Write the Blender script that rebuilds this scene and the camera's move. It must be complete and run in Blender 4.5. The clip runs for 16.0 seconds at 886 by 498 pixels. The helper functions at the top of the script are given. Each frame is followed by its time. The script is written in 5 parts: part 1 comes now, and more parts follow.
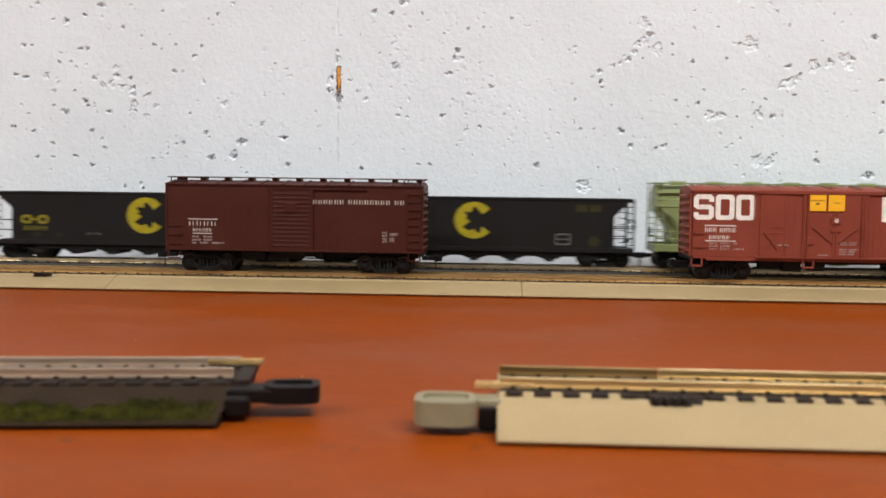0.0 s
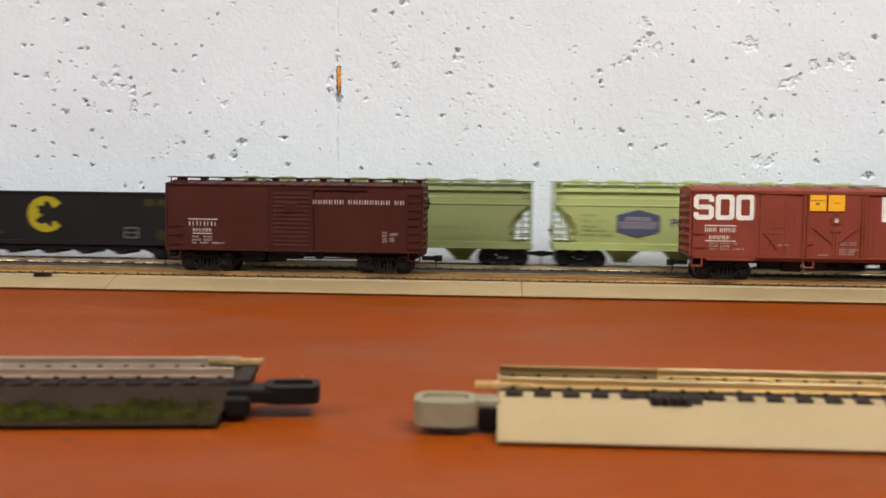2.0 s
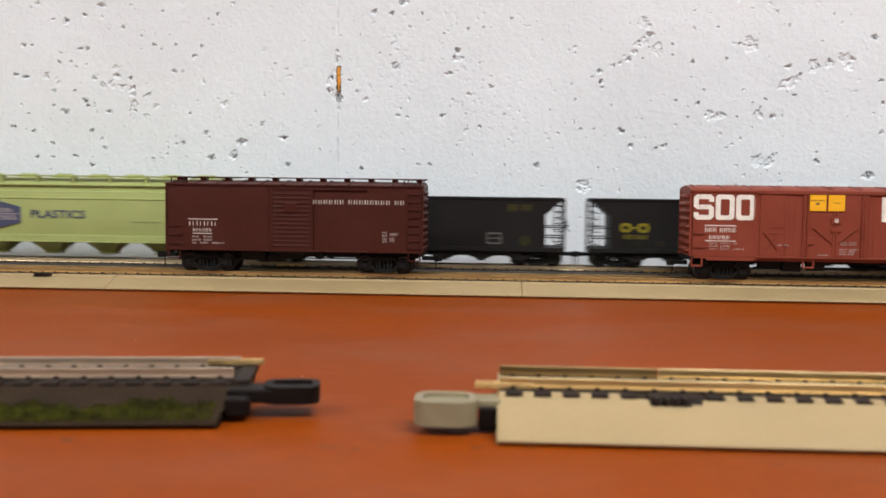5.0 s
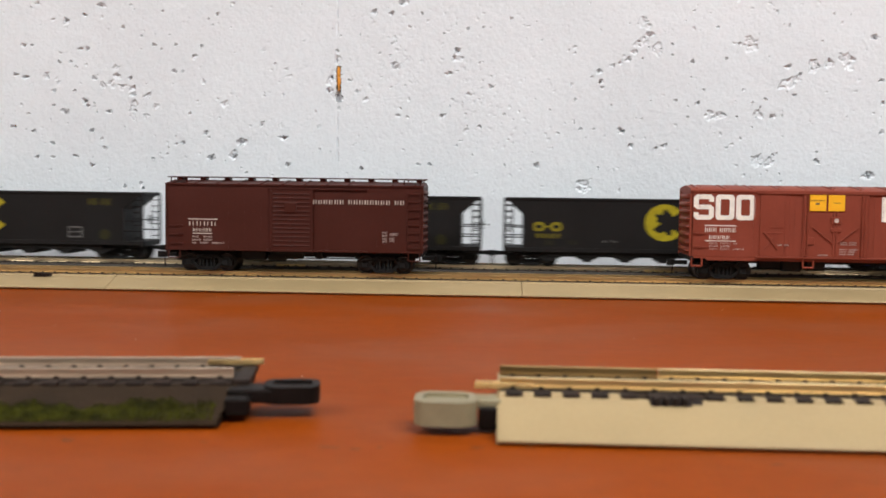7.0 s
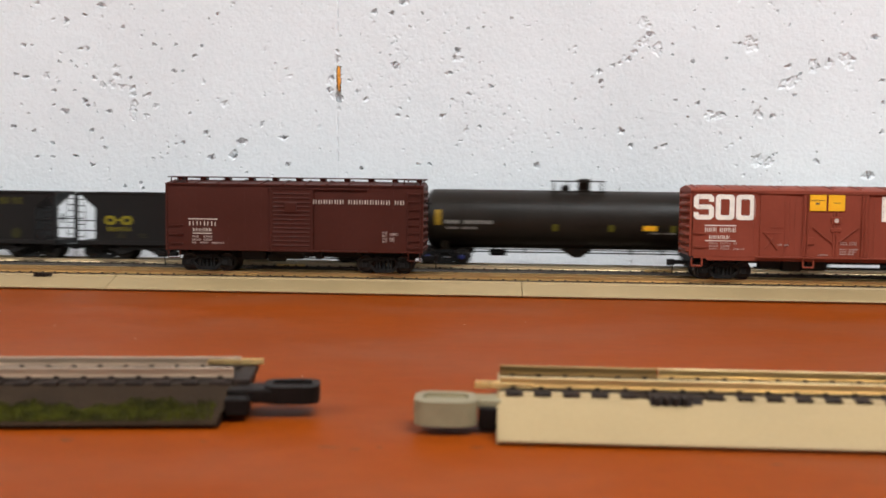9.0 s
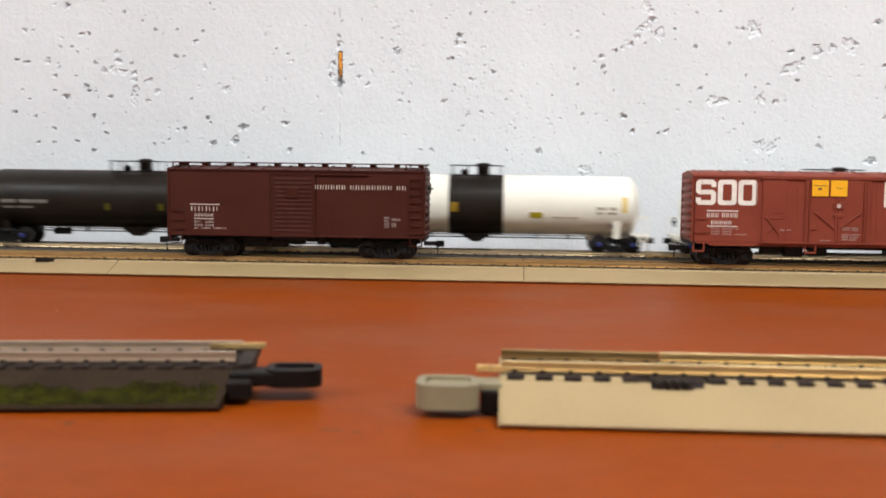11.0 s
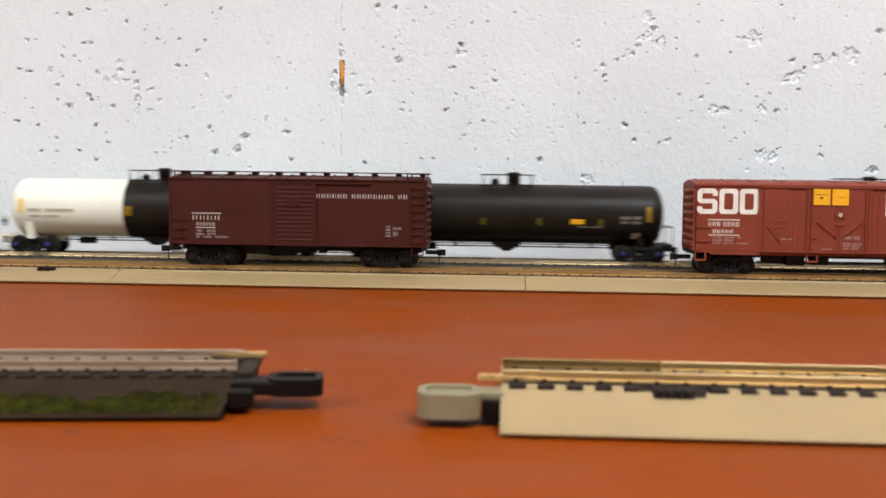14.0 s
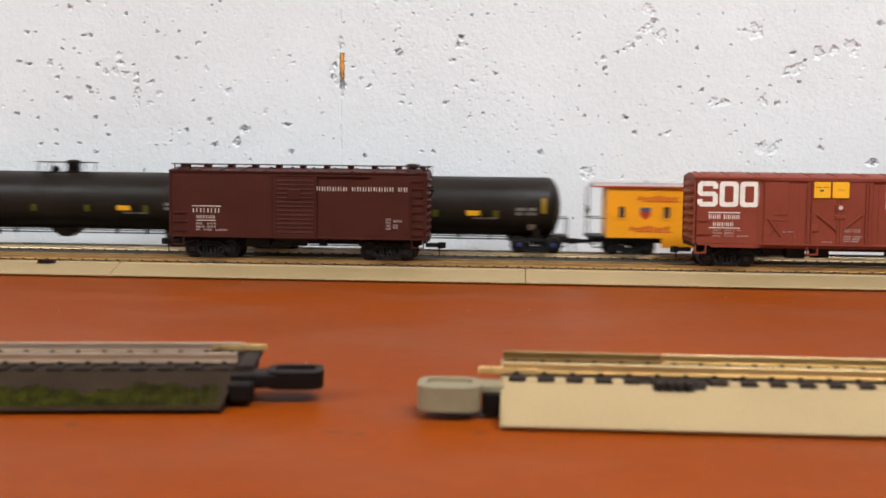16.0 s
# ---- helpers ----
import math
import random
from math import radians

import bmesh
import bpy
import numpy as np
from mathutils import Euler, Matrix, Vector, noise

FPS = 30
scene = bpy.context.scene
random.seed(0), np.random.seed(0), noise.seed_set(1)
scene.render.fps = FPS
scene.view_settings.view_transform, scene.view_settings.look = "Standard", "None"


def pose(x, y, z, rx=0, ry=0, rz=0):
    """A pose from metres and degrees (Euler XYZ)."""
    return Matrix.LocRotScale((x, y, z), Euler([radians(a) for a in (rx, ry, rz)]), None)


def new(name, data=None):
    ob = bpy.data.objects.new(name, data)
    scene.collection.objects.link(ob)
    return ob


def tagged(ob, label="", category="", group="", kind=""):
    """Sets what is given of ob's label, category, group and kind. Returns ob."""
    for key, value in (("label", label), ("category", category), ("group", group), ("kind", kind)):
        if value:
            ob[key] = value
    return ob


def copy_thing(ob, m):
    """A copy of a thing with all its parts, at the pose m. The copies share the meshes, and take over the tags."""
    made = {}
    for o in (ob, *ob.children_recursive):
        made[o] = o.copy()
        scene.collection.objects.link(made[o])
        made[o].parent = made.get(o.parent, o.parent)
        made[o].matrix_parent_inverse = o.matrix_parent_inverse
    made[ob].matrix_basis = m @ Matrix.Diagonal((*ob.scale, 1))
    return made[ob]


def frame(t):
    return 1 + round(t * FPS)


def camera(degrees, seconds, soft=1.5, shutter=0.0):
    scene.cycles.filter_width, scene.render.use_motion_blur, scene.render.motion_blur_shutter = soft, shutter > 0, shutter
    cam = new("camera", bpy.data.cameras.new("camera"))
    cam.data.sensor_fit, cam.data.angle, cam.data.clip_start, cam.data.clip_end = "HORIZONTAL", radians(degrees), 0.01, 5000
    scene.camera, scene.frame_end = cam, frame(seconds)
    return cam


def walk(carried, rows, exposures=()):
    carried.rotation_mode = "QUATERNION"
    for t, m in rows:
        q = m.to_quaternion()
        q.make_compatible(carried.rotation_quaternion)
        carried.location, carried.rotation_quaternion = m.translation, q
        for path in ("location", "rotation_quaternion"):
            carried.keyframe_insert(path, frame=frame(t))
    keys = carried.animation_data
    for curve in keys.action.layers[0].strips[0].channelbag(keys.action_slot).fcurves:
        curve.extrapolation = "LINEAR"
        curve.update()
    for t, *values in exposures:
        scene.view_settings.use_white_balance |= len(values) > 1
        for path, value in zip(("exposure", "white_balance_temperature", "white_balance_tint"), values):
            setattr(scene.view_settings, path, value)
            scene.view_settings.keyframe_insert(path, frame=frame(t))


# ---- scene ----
# ---- camera ----
EYE_Z = 0.05778
cam = camera(45.3, 16.0, soft=1.7, shutter=0.7)
# the phone's lens is focused on the trains, so the loose track before them is soft
cam.data.dof.use_dof, cam.data.dof.focus_distance, cam.data.dof.aperture_fstop = True, 0.62, 25.0


def eye(pitch=0.0, yaw=0.0, drop=0.0):
    return pose(0, 0, EYE_Z - drop, 90 - 3.1865 + pitch, -0.7386, 3.049 + yaw)


walk(cam, [
    (0.0, eye()), (4.0, eye()), (8.0, eye()), (8.7, eye()),
    (10.4, eye(-0.15, 0.03, 0.0004)), (10.8, eye(-0.39, 0.06, 0.0006)),
    (11.0, eye(-0.73, 0.10, 0.0007)), (11.25, eye(-1.03, 0.09, 0.0007)), (11.5, eye(-1.055, 0.08, 0.0007)),
    (12.0, eye(-0.60, 0.18, 0.0007)), (12.5, eye(-0.55, 0.15, 0.0007)), (13.0, eye(-0.64, 0.16, 0.0007)),
    (13.5, eye(-0.235, 0.18, 0.0007)), (14.0, eye(-0.25, 0.18, 0.0007)), (14.5, eye(-0.37, 0.18, 0.0007)),
    (15.0, eye(-0.49, 0.18, 0.0007)), (15.5, eye(-0.73, 0.19, 0.0007)), (16.0, eye(-0.64, 0.19, 0.0007)),
], exposures=[(0.0, 0.03), (8.7, 0.04), (10.8, 0.09), (16.0, 0.10)])

# ---- light ----
world = bpy.data.worlds.new("world")
scene.world = world
world.use_nodes = True
world.node_tree.nodes["Background"].inputs[0].default_value = (0.9, 0.95, 1.0, 1)
world.node_tree.nodes["Background"].inputs[1].default_value = 0.02


def tube_lamp(x, y, z, sx, sy, watts, colour):
    lamp = bpy.data.lights.new("ceiling_lamp", "AREA")
    lamp.shape, lamp.size, lamp.size_y, lamp.energy, lamp.color = "RECTANGLE", sx, sy, watts, colour
    ob = new("ceiling_lamp", lamp)
    ob.matrix_world = pose(x, y, z)
    return ob


LAMPS = [(0.75, -0.40), (-1.5, -0.70)]
LAMP_WATTS = 33.0
for lx, ly in LAMPS:
    tube_lamp(lx, ly, 1.435, 1.2, 0.26, LAMP_WATTS, (0.895, 0.97, 1.0))

# ---- materials ----


def mat(name, colour, rough=0.5, metal=0.0, var=0.12, scale=40.0, fine=700.0, bump=0.08, random_piece=0.0, spec=0.22, dust=0.0, stretch=(1, 1, 1)):
    """A procedural surface: two scales of colour change, roughness change and fine relief."""
    m = bpy.data.materials.new(name)
    m.use_nodes = True
    nt = m.node_tree
    nd, ln = nt.nodes, nt.links
    bs = nd["Principled BSDF"]
    bs.inputs["Metallic"].default_value = metal
    bs.inputs["Specular IOR Level"].default_value = spec
    co = nd.new("ShaderNodeTexCoord")
    mp = nd.new("ShaderNodeMapping")
    mp.inputs["Scale"].default_value = stretch
    ln.new(co.outputs["Object"], mp.inputs["Vector"])
    big, small = nd.new("ShaderNodeTexNoise"), nd.new("ShaderNodeTexNoise")
    big.inputs["Scale"].default_value, big.inputs["Detail"].default_value = scale, 5
    small.inputs["Scale"].default_value, small.inputs["Detail"].default_value = fine, 3
    for n in (big, small):
        ln.new(mp.outputs[0], n.inputs["Vector"])
    ramp = nd.new("ShaderNodeMapRange")
    ramp.inputs["From Min"].default_value, ramp.inputs["From Max"].default_value = 0.3, 0.7
    ramp.inputs["To Min"].default_value, ramp.inputs["To Max"].default_value = 1 - var, 1 + var
    ln.new(big.outputs["Fac"], ramp.inputs["Value"])
    ramp2 = nd.new("ShaderNodeMapRange")
    ramp2.inputs["From Min"].default_value, ramp2.inputs["From Max"].default_value = 0.3, 0.7
    ramp2.inputs["To Min"].default_value, ramp2.inputs["To Max"].default_value = 1 - var * 0.6, 1 + var * 0.6
    ln.new(small.outputs["Fac"], ramp2.inputs["Value"])
    mul = nd.new("ShaderNodeMath")
    mul.operation = "MULTIPLY"
    ln.new(ramp.outputs[0], mul.inputs[0])
    ln.new(ramp2.outputs[0], mul.inputs[1])
    fac = mul.outputs[0]
    if random_piece:
        oi = nd.new("ShaderNodeObjectInfo")
        r3 = nd.new("ShaderNodeMapRange")
        r3.inputs["To Min"].default_value, r3.inputs["To Max"].default_value = 1 - random_piece, 1 + random_piece
        ln.new(oi.outputs["Random"], r3.inputs["Value"])
        m2 = nd.new("ShaderNodeMath")
        m2.operation = "MULTIPLY"
        ln.new(fac, m2.inputs[0])
        ln.new(r3.outputs[0], m2.inputs[1])
        fac = m2.outputs[0]
    vm = nd.new("ShaderNodeVectorMath")
    vm.operation = "SCALE"
    vm.inputs[0].default_value = colour
    ln.new(fac, vm.inputs["Scale"])
    out = vm.outputs[0]
    if dust:
        dn = nd.new("ShaderNodeTexNoise")
        dn.inputs["Scale"].default_value, dn.inputs["Detail"].default_value = scale * 2.3, 6
        ln.new(mp.outputs[0], dn.inputs["Vector"])
        dr = nd.new("ShaderNodeMapRange")
        dr.inputs["From Min"].default_value, dr.inputs["From Max"].default_value = 0.45, 0.75
        dr.inputs["To Max"].default_value = dust
        ln.new(dn.outputs["Fac"], dr.inputs["Value"])
        mx = nd.new("ShaderNodeMix")
        mx.data_type = "RGBA"
        ln.new(dr.outputs[0], mx.inputs[0])
        ln.new(out, mx.inputs[6])
        mx.inputs[7].default_value = (0.32, 0.27, 0.22, 1)
        out = mx.outputs[2]
    ln.new(out, bs.inputs["Base Color"])
    rr = nd.new("ShaderNodeMapRange")
    rr.inputs["From Min"].default_value, rr.inputs["From Max"].default_value = 0.3, 0.7
    rr.inputs["To Min"].default_value, rr.inputs["To Max"].default_value = max(0.05, rough - 0.08), min(1, rough + 0.08)
    ln.new(big.outputs["Fac"], rr.inputs["Value"])
    ln.new(rr.outputs[0], bs.inputs["Roughness"])
    if bump:
        bp = nd.new("ShaderNodeBump")
        bp.inputs["Strength"].default_value, bp.inputs["Distance"].default_value = bump, 0.0006
        ln.new(small.outputs["Fac"], bp.inputs["Height"])
        ln.new(bp.outputs[0], bs.inputs["Normal"])
    return m


M_WALL = mat("white_painted_concrete", (0.80, 0.81, 0.83), 0.55, var=0.035, scale=9, fine=520, bump=0.55)
# the table's pale dust mix also puts its pinkish-grey sheen into the colour
M_TABLE = mat("orange_brown_paint", (0.238, 0.0415, 0.0022), 0.48, var=0.10, scale=8, fine=160, bump=0.07, spec=0.035, dust=0.07, stretch=(0.7, 1, 1))
M_SPECK = mat("white_paint_speck", (0.8, 0.76, 0.7), 0.6)
M_PLASTER = mat("room_wall_paint", (0.72, 0.70, 0.66), 0.8, var=0.04, scale=3, fine=90)
M_CEIL = mat("ceiling_paint", (0.78, 0.77, 0.74), 0.85, var=0.03, scale=2, fine=60)
M_FLOOR = mat("grey_concrete_floor", (0.28, 0.27, 0.26), 0.7, var=0.15, scale=3, fine=50)
M_WOOD = mat("pine_leg", (0.42, 0.28, 0.15), 0.6, var=0.2, scale=12, fine=120, stretch=(1, 1, 0.1))
M_STEEL = mat("white_enamel", (0.75, 0.75, 0.74), 0.4)
M_RUST = mat("orange_rust_wood", (0.75, 0.30, 0.05), 0.8, var=0.45, scale=160, fine=900, bump=0.5)

M_BED = mat("tan_plastic_roadbed", (0.368, 0.258, 0.130), 0.55, var=0.06, scale=30, fine=1100, bump=0.16)
M_BED_GREY = mat("grey_ballast_roadbed", (0.032, 0.019, 0.011), 0.9, var=0.3, scale=60, fine=1200, bump=0.7, spec=0.08)
M_BED_DARK = mat("dark_grey_roadbed", (0.06, 0.05, 0.042), 0.75, var=0.2, scale=60, fine=1000, bump=0.5)
M_TURF = mat("green_ground_foam", (0.056, 0.053, 0.004), 0.95, var=0.6, scale=260, fine=1500, bump=1.0)
M_TIE = mat("dark_brown_tie_plastic", (0.020, 0.012, 0.009), 0.6, var=0.25, scale=120, fine=900, random_piece=0.18, spec=0.12)
M_TIE_DUSTY = mat("dusty_brown_tie_plastic", (0.045, 0.026, 0.013), 0.6, var=0.3, scale=120, fine=900, random_piece=0.25)
M_RAIL = mat("brassy_nickel_rail", (0.66, 0.48, 0.24), 0.44, metal=1.0, var=0.16, scale=90, fine=900, stretch=(0.15, 1, 1), dust=0.12)
M_RAIL_SIDING = mat("dusty_brass_rail", (0.56, 0.38, 0.18), 0.42, metal=1.0, var=0.2, scale=90, fine=900, stretch=(0.15, 1, 1), dust=0.1)
M_RAIL_GREY = mat("grey_nickel_rail", (0.52, 0.40, 0.30), 0.45, metal=0.9, var=0.15, scale=90, fine=900, stretch=(0.15, 1, 1), dust=0.15)
M_RAIL_DULL = mat("tarnished_brass_rail", (0.34, 0.22, 0.09), 0.5, metal=1.0, var=0.2, scale=120, fine=900, stretch=(0.15, 1, 1), dust=0.1)
M_RAIL_WALL = mat("pale_nickel_rail", (0.62, 0.52, 0.38), 0.30, metal=1.0, var=0.15, scale=90, fine=900, stretch=(0.15, 1, 1))
M_BRASS = mat("brass_joiner", (0.85, 0.62, 0.28), 0.32, metal=1.0, var=0.1, scale=200)
M_TAB_GREY = mat("grey_plastic_tab", (0.245, 0.20, 0.118), 0.45, var=0.06, scale=120, bump=0.05)
M_BLACK = mat("black_plastic", (0.009, 0.006, 0.005), 0.5, var=0.2, scale=120, bump=0.05, spec=0.09)

M_TUSCAN = mat("tuscan_red_paint", (0.058, 0.0120, 0.0070), 0.5, var=0.1, scale=60, fine=900, bump=0.06)
M_SOO_RED = mat("brown_red_paint", (0.228, 0.0465, 0.0255), 0.5, var=0.07, scale=60, fine=900, bump=0.06)
M_COAL = mat("black_car_paint", (0.009, 0.007, 0.0065), 0.6, var=0.2, scale=50, fine=900, bump=0.08)
M_TANK = mat("black_tank_paint", (0.015, 0.0105, 0.0075), 0.44, var=0.2, scale=50, fine=900, bump=0.05, spec=0.2)
M_CREAM = mat("cream_white_tank_paint", (0.90, 0.85, 0.74), 0.36, var=0.03, scale=40, fine=600, bump=0.03)
M_GREEN = mat("sage_green_paint", (0.225, 0.245, 0.098), 0.46, var=0.05, scale=45, fine=900, bump=0.05)
M_LIME = mat("pale_lime_green_paint", (0.38, 0.41, 0.15), 0.46, var=0.05, scale=45, fine=900, bump=0.05)
M_YELLOW_CAR = mat("caboose_yellow_paint", (0.86, 0.33, 0.012), 0.45, var=0.05, scale=50, bump=0.05)
M_RED = mat("signal_red_paint", (0.45, 0.04, 0.02), 0.5, var=0.1)
M_TRUCK = mat("black_truck_plastic", (0.008, 0.007, 0.007), 0.55, var=0.25, scale=150, fine=1000, bump=0.1)
M_WHEEL = mat("dark_metal_wheel", (0.05, 0.043, 0.04), 0.5, metal=0.6, var=0.25, scale=200)
M_BLUE_CAP = mat("blue_bearing_cap", (0.03, 0.035, 0.16), 0.45)
M_OLD_INK = mat("worn_white_stencil_paint", (0.62, 0.53, 0.46), 0.65, var=0.15, scale=300)
M_WHITE_INK = mat("white_stencil_paint", (0.82, 0.76, 0.68), 0.6, var=0.08, scale=300)
M_FADED_INK = mat("faded_stencil_paint", (0.50, 0.40, 0.36), 0.65, var=0.15, scale=300)
M_TANK_INK = mat("dim_white_stencil_paint", (0.20, 0.18, 0.16), 0.6, var=0.12, scale=300)
M_REFLECT = mat("amber_reflector", (0.26, 0.15, 0.012), 0.5, var=0.12, scale=300)
M_PALE_YELLOW = mat("pale_yellow_reflector", (0.82, 0.62, 0.22), 0.5, var=0.08, scale=300)
M_ROOF_PALE = mat("dusty_pale_roof", (0.42, 0.33, 0.30), 0.6, var=0.1, scale=60)
M_GREY_INK = mat("grey_stencil_paint", (0.16, 0.15, 0.14), 0.65, var=0.15, scale=300)
M_YELLOW_INK = mat("yellow_stencil_paint", (0.37, 0.285, 0.012), 0.6, var=0.1, scale=300)
M_WORN_YELLOW = mat("worn_yellow_stencil", (0.21, 0.165, 0.010), 0.65, var=0.15, scale=300)
M_FAINT = mat("faint_olive_stencil", (0.026, 0.024, 0.006), 0.65, var=0.15, scale=300)
M_DULL_YELLOW = mat("dull_yellow_stencil", (0.10, 0.085, 0.008), 0.65, var=0.15, scale=300)
M_PLACARD = mat("orange_yellow_placard", (0.92, 0.45, 0.02), 0.5, var=0.04, scale=200)
M_BLUE_INK = mat("deep_blue_paint", (0.028, 0.028, 0.19), 0.5, var=0.08, scale=200)
M_DARK_BLUE = mat("dull_navy_paint", (0.07, 0.075, 0.13), 0.5, var=0.08, scale=200)
M_DARK_INK = mat("dark_stencil_paint", (0.10, 0.09, 0.06), 0.6, var=0.1, scale=300)
M_BROWN_INK = mat("pale_brown_stencil_paint", (0.42, 0.36, 0.26), 0.6, var=0.15, scale=300)
M_SCUFF = mat("dark_scuff_mark", (0.10, 0.028, 0.008), 0.6, var=0.3, scale=300)
M_GREEN_INK = mat("olive_stencil_paint", (0.22, 0.25, 0.12), 0.6, var=0.1, scale=300)
M_GLASS = mat("dark_window_glass", (0.05, 0.05, 0.05), 0.12, var=0.1)
M_GLOW = bpy.data.materials.new("lamp_diffuser")
M_GLOW.use_nodes = True
M_GLOW.node_tree.nodes["Principled BSDF"].inputs["Emission Color"].default_value = (1, 0.97, 0.93, 1)
M_GLOW.node_tree.nodes["Principled BSDF"].inputs["Emission Strength"].default_value = 6.0

# ---- building tools (all sizes in millimetres) ----
MM = 0.001
SIZE = (1.0, 0.0)  # size of a model against its drawing, and the height that stays


class Shape:
    """Collects faces of one part, in millimetres."""

    def __init__(self):
        self.v, self.f = [], []

    def add(self, verts, faces):
        n = len(self.v)
        self.v.extend(verts)
        self.f.extend([tuple(n + i for i in f) for f in faces])
        return self

    def box(self, x0, x1, y0, y1, z0, z1, b=0.0):
        if b <= 0:
            vs = [(x, y, z) for z in (z0, z1) for y in (y0, y1) for x in (x0, x1)]
            return self.add(vs, [(0, 2, 3, 1), (4, 5, 7, 6), (0, 1, 5, 4), (2, 6, 7, 3), (0, 4, 6, 2), (1, 3, 7, 5)])
        bm = bmesh.new()
        bmesh.ops.create_cube(bm, size=1.0)
        for v in bm.verts:
            v.co = Vector(((x0 + x1) / 2 + v.co.x * (x1 - x0), (y0 + y1) / 2 + v.co.y * (y1 - y0), (z0 + z1) / 2 + v.co.z * (z1 - z0)))
        bmesh.ops.bevel(bm, geom=list(bm.edges), offset=b, segments=1, affect="EDGES")
        return self.take(bm)

    def take(self, bm):
        bm.verts.index_update()
        self.add([tuple(v.co) for v in bm.verts], [tuple(v.index for v in f.verts) for f in bm.faces])
        bm.free()
        return self

    def prism(self, outline, axis, a, b):
        """An outline of pairs, drawn out along an axis from a to b. x: pairs are (y, z); y: (x, z); z: (x, y)."""
        def p(u, w, t):
            return {"x": (t, u, w), "y": (u, t, w), "z": (u, w, t)}[axis]
        n = len(outline)
        vs = [p(u, w, a) for u, w in outline] + [p(u, w, b) for u, w in outline]
        fs = [tuple(range(n)), tuple(range(2 * n - 1, n - 1, -1))]
        fs += [(i, n + i, n + (i + 1) % n, (i + 1) % n) for i in range(n)]
        return self.add(vs, fs)

    def turned(self, profile, axis, centre, seg=20):
        """A profile of (radius, along) turned about an axis through centre."""
        vs, fs = [], []
        for r, t in profile:
            for k in range(seg):
                a = 2 * math.pi * k / seg
                c, s = r * math.cos(a), r * math.sin(a)
                q = {"x": (t, c, s), "y": (c, t, s), "z": (c, s, t)}[axis]
                vs.append(tuple(q[i] + centre[i] for i in range(3)))
        m = len(profile)
        for j in range(m - 1):
            for k in range(seg):
                k2 = (k + 1) % seg
                fs.append((j * seg + k, j * seg + k2, (j + 1) * seg + k2, (j + 1) * seg + k))
        fs.append(tuple(range(seg)))
        fs.append(tuple((m - 1) * seg + k for k in range(seg - 1, -1, -1)))
        return self.add(vs, fs)

    def rod(self, p, q, r, seg=6):
        p, q = Vector(p), Vector(q)
        d = (q - p).normalized()
        u = d.orthogonal().normalized()
        w = d.cross(u)
        vs = []
        for c in (p, q):
            for k in range(seg):
                a = 2 * math.pi * k / seg
                vs.append(tuple(c + r * (math.cos(a) * u + math.sin(a) * w)))
        fs = [(k, (k + 1) % seg, seg + (k + 1) % seg, seg + k) for k in range(seg)]
        fs += [tuple(range(seg - 1, -1, -1)), tuple(range(seg, 2 * seg))]
        return self.add(vs, fs)

    def mesh(self, name, material, smooth=34):
        me = bpy.data.meshes.new(name)
        k, top = SIZE
        me.from_pydata([(x * k * MM, y * MM, (top + (z - top) * k) * MM) for x, y, z in self.v], [], self.f)
        bm = bmesh.new()
        bm.from_mesh(me)
        bmesh.ops.recalc_face_normals(bm, faces=bm.faces)
        bm.to_mesh(me)
        bm.free()
        me.materials.append(material)
        if smooth:
            me.shade_smooth()
            me.set_sharp_from_angle(angle=radians(smooth))
        me.update()
        return me


def part(name, shape, material, parent=None, label="", smooth=34):
    """Links a shape as one mesh object, under a thing where one is given."""
    ob = new(name, shape.mesh(name, material, smooth))
    if parent is not None:
        ob.parent = parent
    return tagged(ob, label)


def piece(name, me, parent, m):
    ob = new(name, me)
    ob.parent = parent
    ob.matrix_basis = m
    return ob


def thing(name, label, category, group="", kind=""):
    return tagged(new(name), label, category, group, kind)


def rounded(x0, x1, z0, z1, r, n=4):
    """The outline of a rounded rectangle."""
    out = []
    for cx, cz, a0 in ((x1 - r, z1 - r, 0), (x0 + r, z1 - r, 90), (x0 + r, z0 + r, 180), (x1 - r, z0 + r, 270)):
        for k in range(n + 1):
            a = radians(a0 + 90 * k / n)
            out.append((cx + r * math.cos(a), cz + r * math.sin(a)))
    return out


def ring(shape, outer, inner, y0, y1):
    """A flat ring between two outlines of equal length, in the x-z plane."""
    n = len(outer)
    vs = [(x, y0, z) for x, z in outer] + [(x, y0, z) for x, z in inner] + [(x, y1, z) for x, z in outer] + [(x, y1, z) for x, z in inner]
    fs = []
    for i in range(n):
        j = (i + 1) % n
        fs += [(i, j, n + j, n + i), (2 * n + i, 3 * n + i, 3 * n + j, 2 * n + j), (i, 2 * n + i, 2 * n + j, j), (n + i, n + j, 3 * n + j, 3 * n + i)]
    return shape.add(vs, fs)


def word_bars(shape, x0, x1, z0, z1, y, counts, gap=1.0):
    """Rows of small upright bars, a bar for a character, in words of the given counts."""
    total = sum(counts) + gap * (len(counts) - 1)
    step = (x1 - x0) / total
    x = x0
    for c in counts:
        for k in range(c):
            w = min(0.19 * step, 0.24 * (z1 - z0))
            shape.box(x + 0.14 * step, x + 0.14 * step + w, y - 0.12, y + 0.2, z0, z1)
            shape.box(x + 0.62 * step, x + 0.62 * step + 0.7 * w, y - 0.12, y + 0.2, z0, z1)
            x += step
        x += gap * step
    return shape


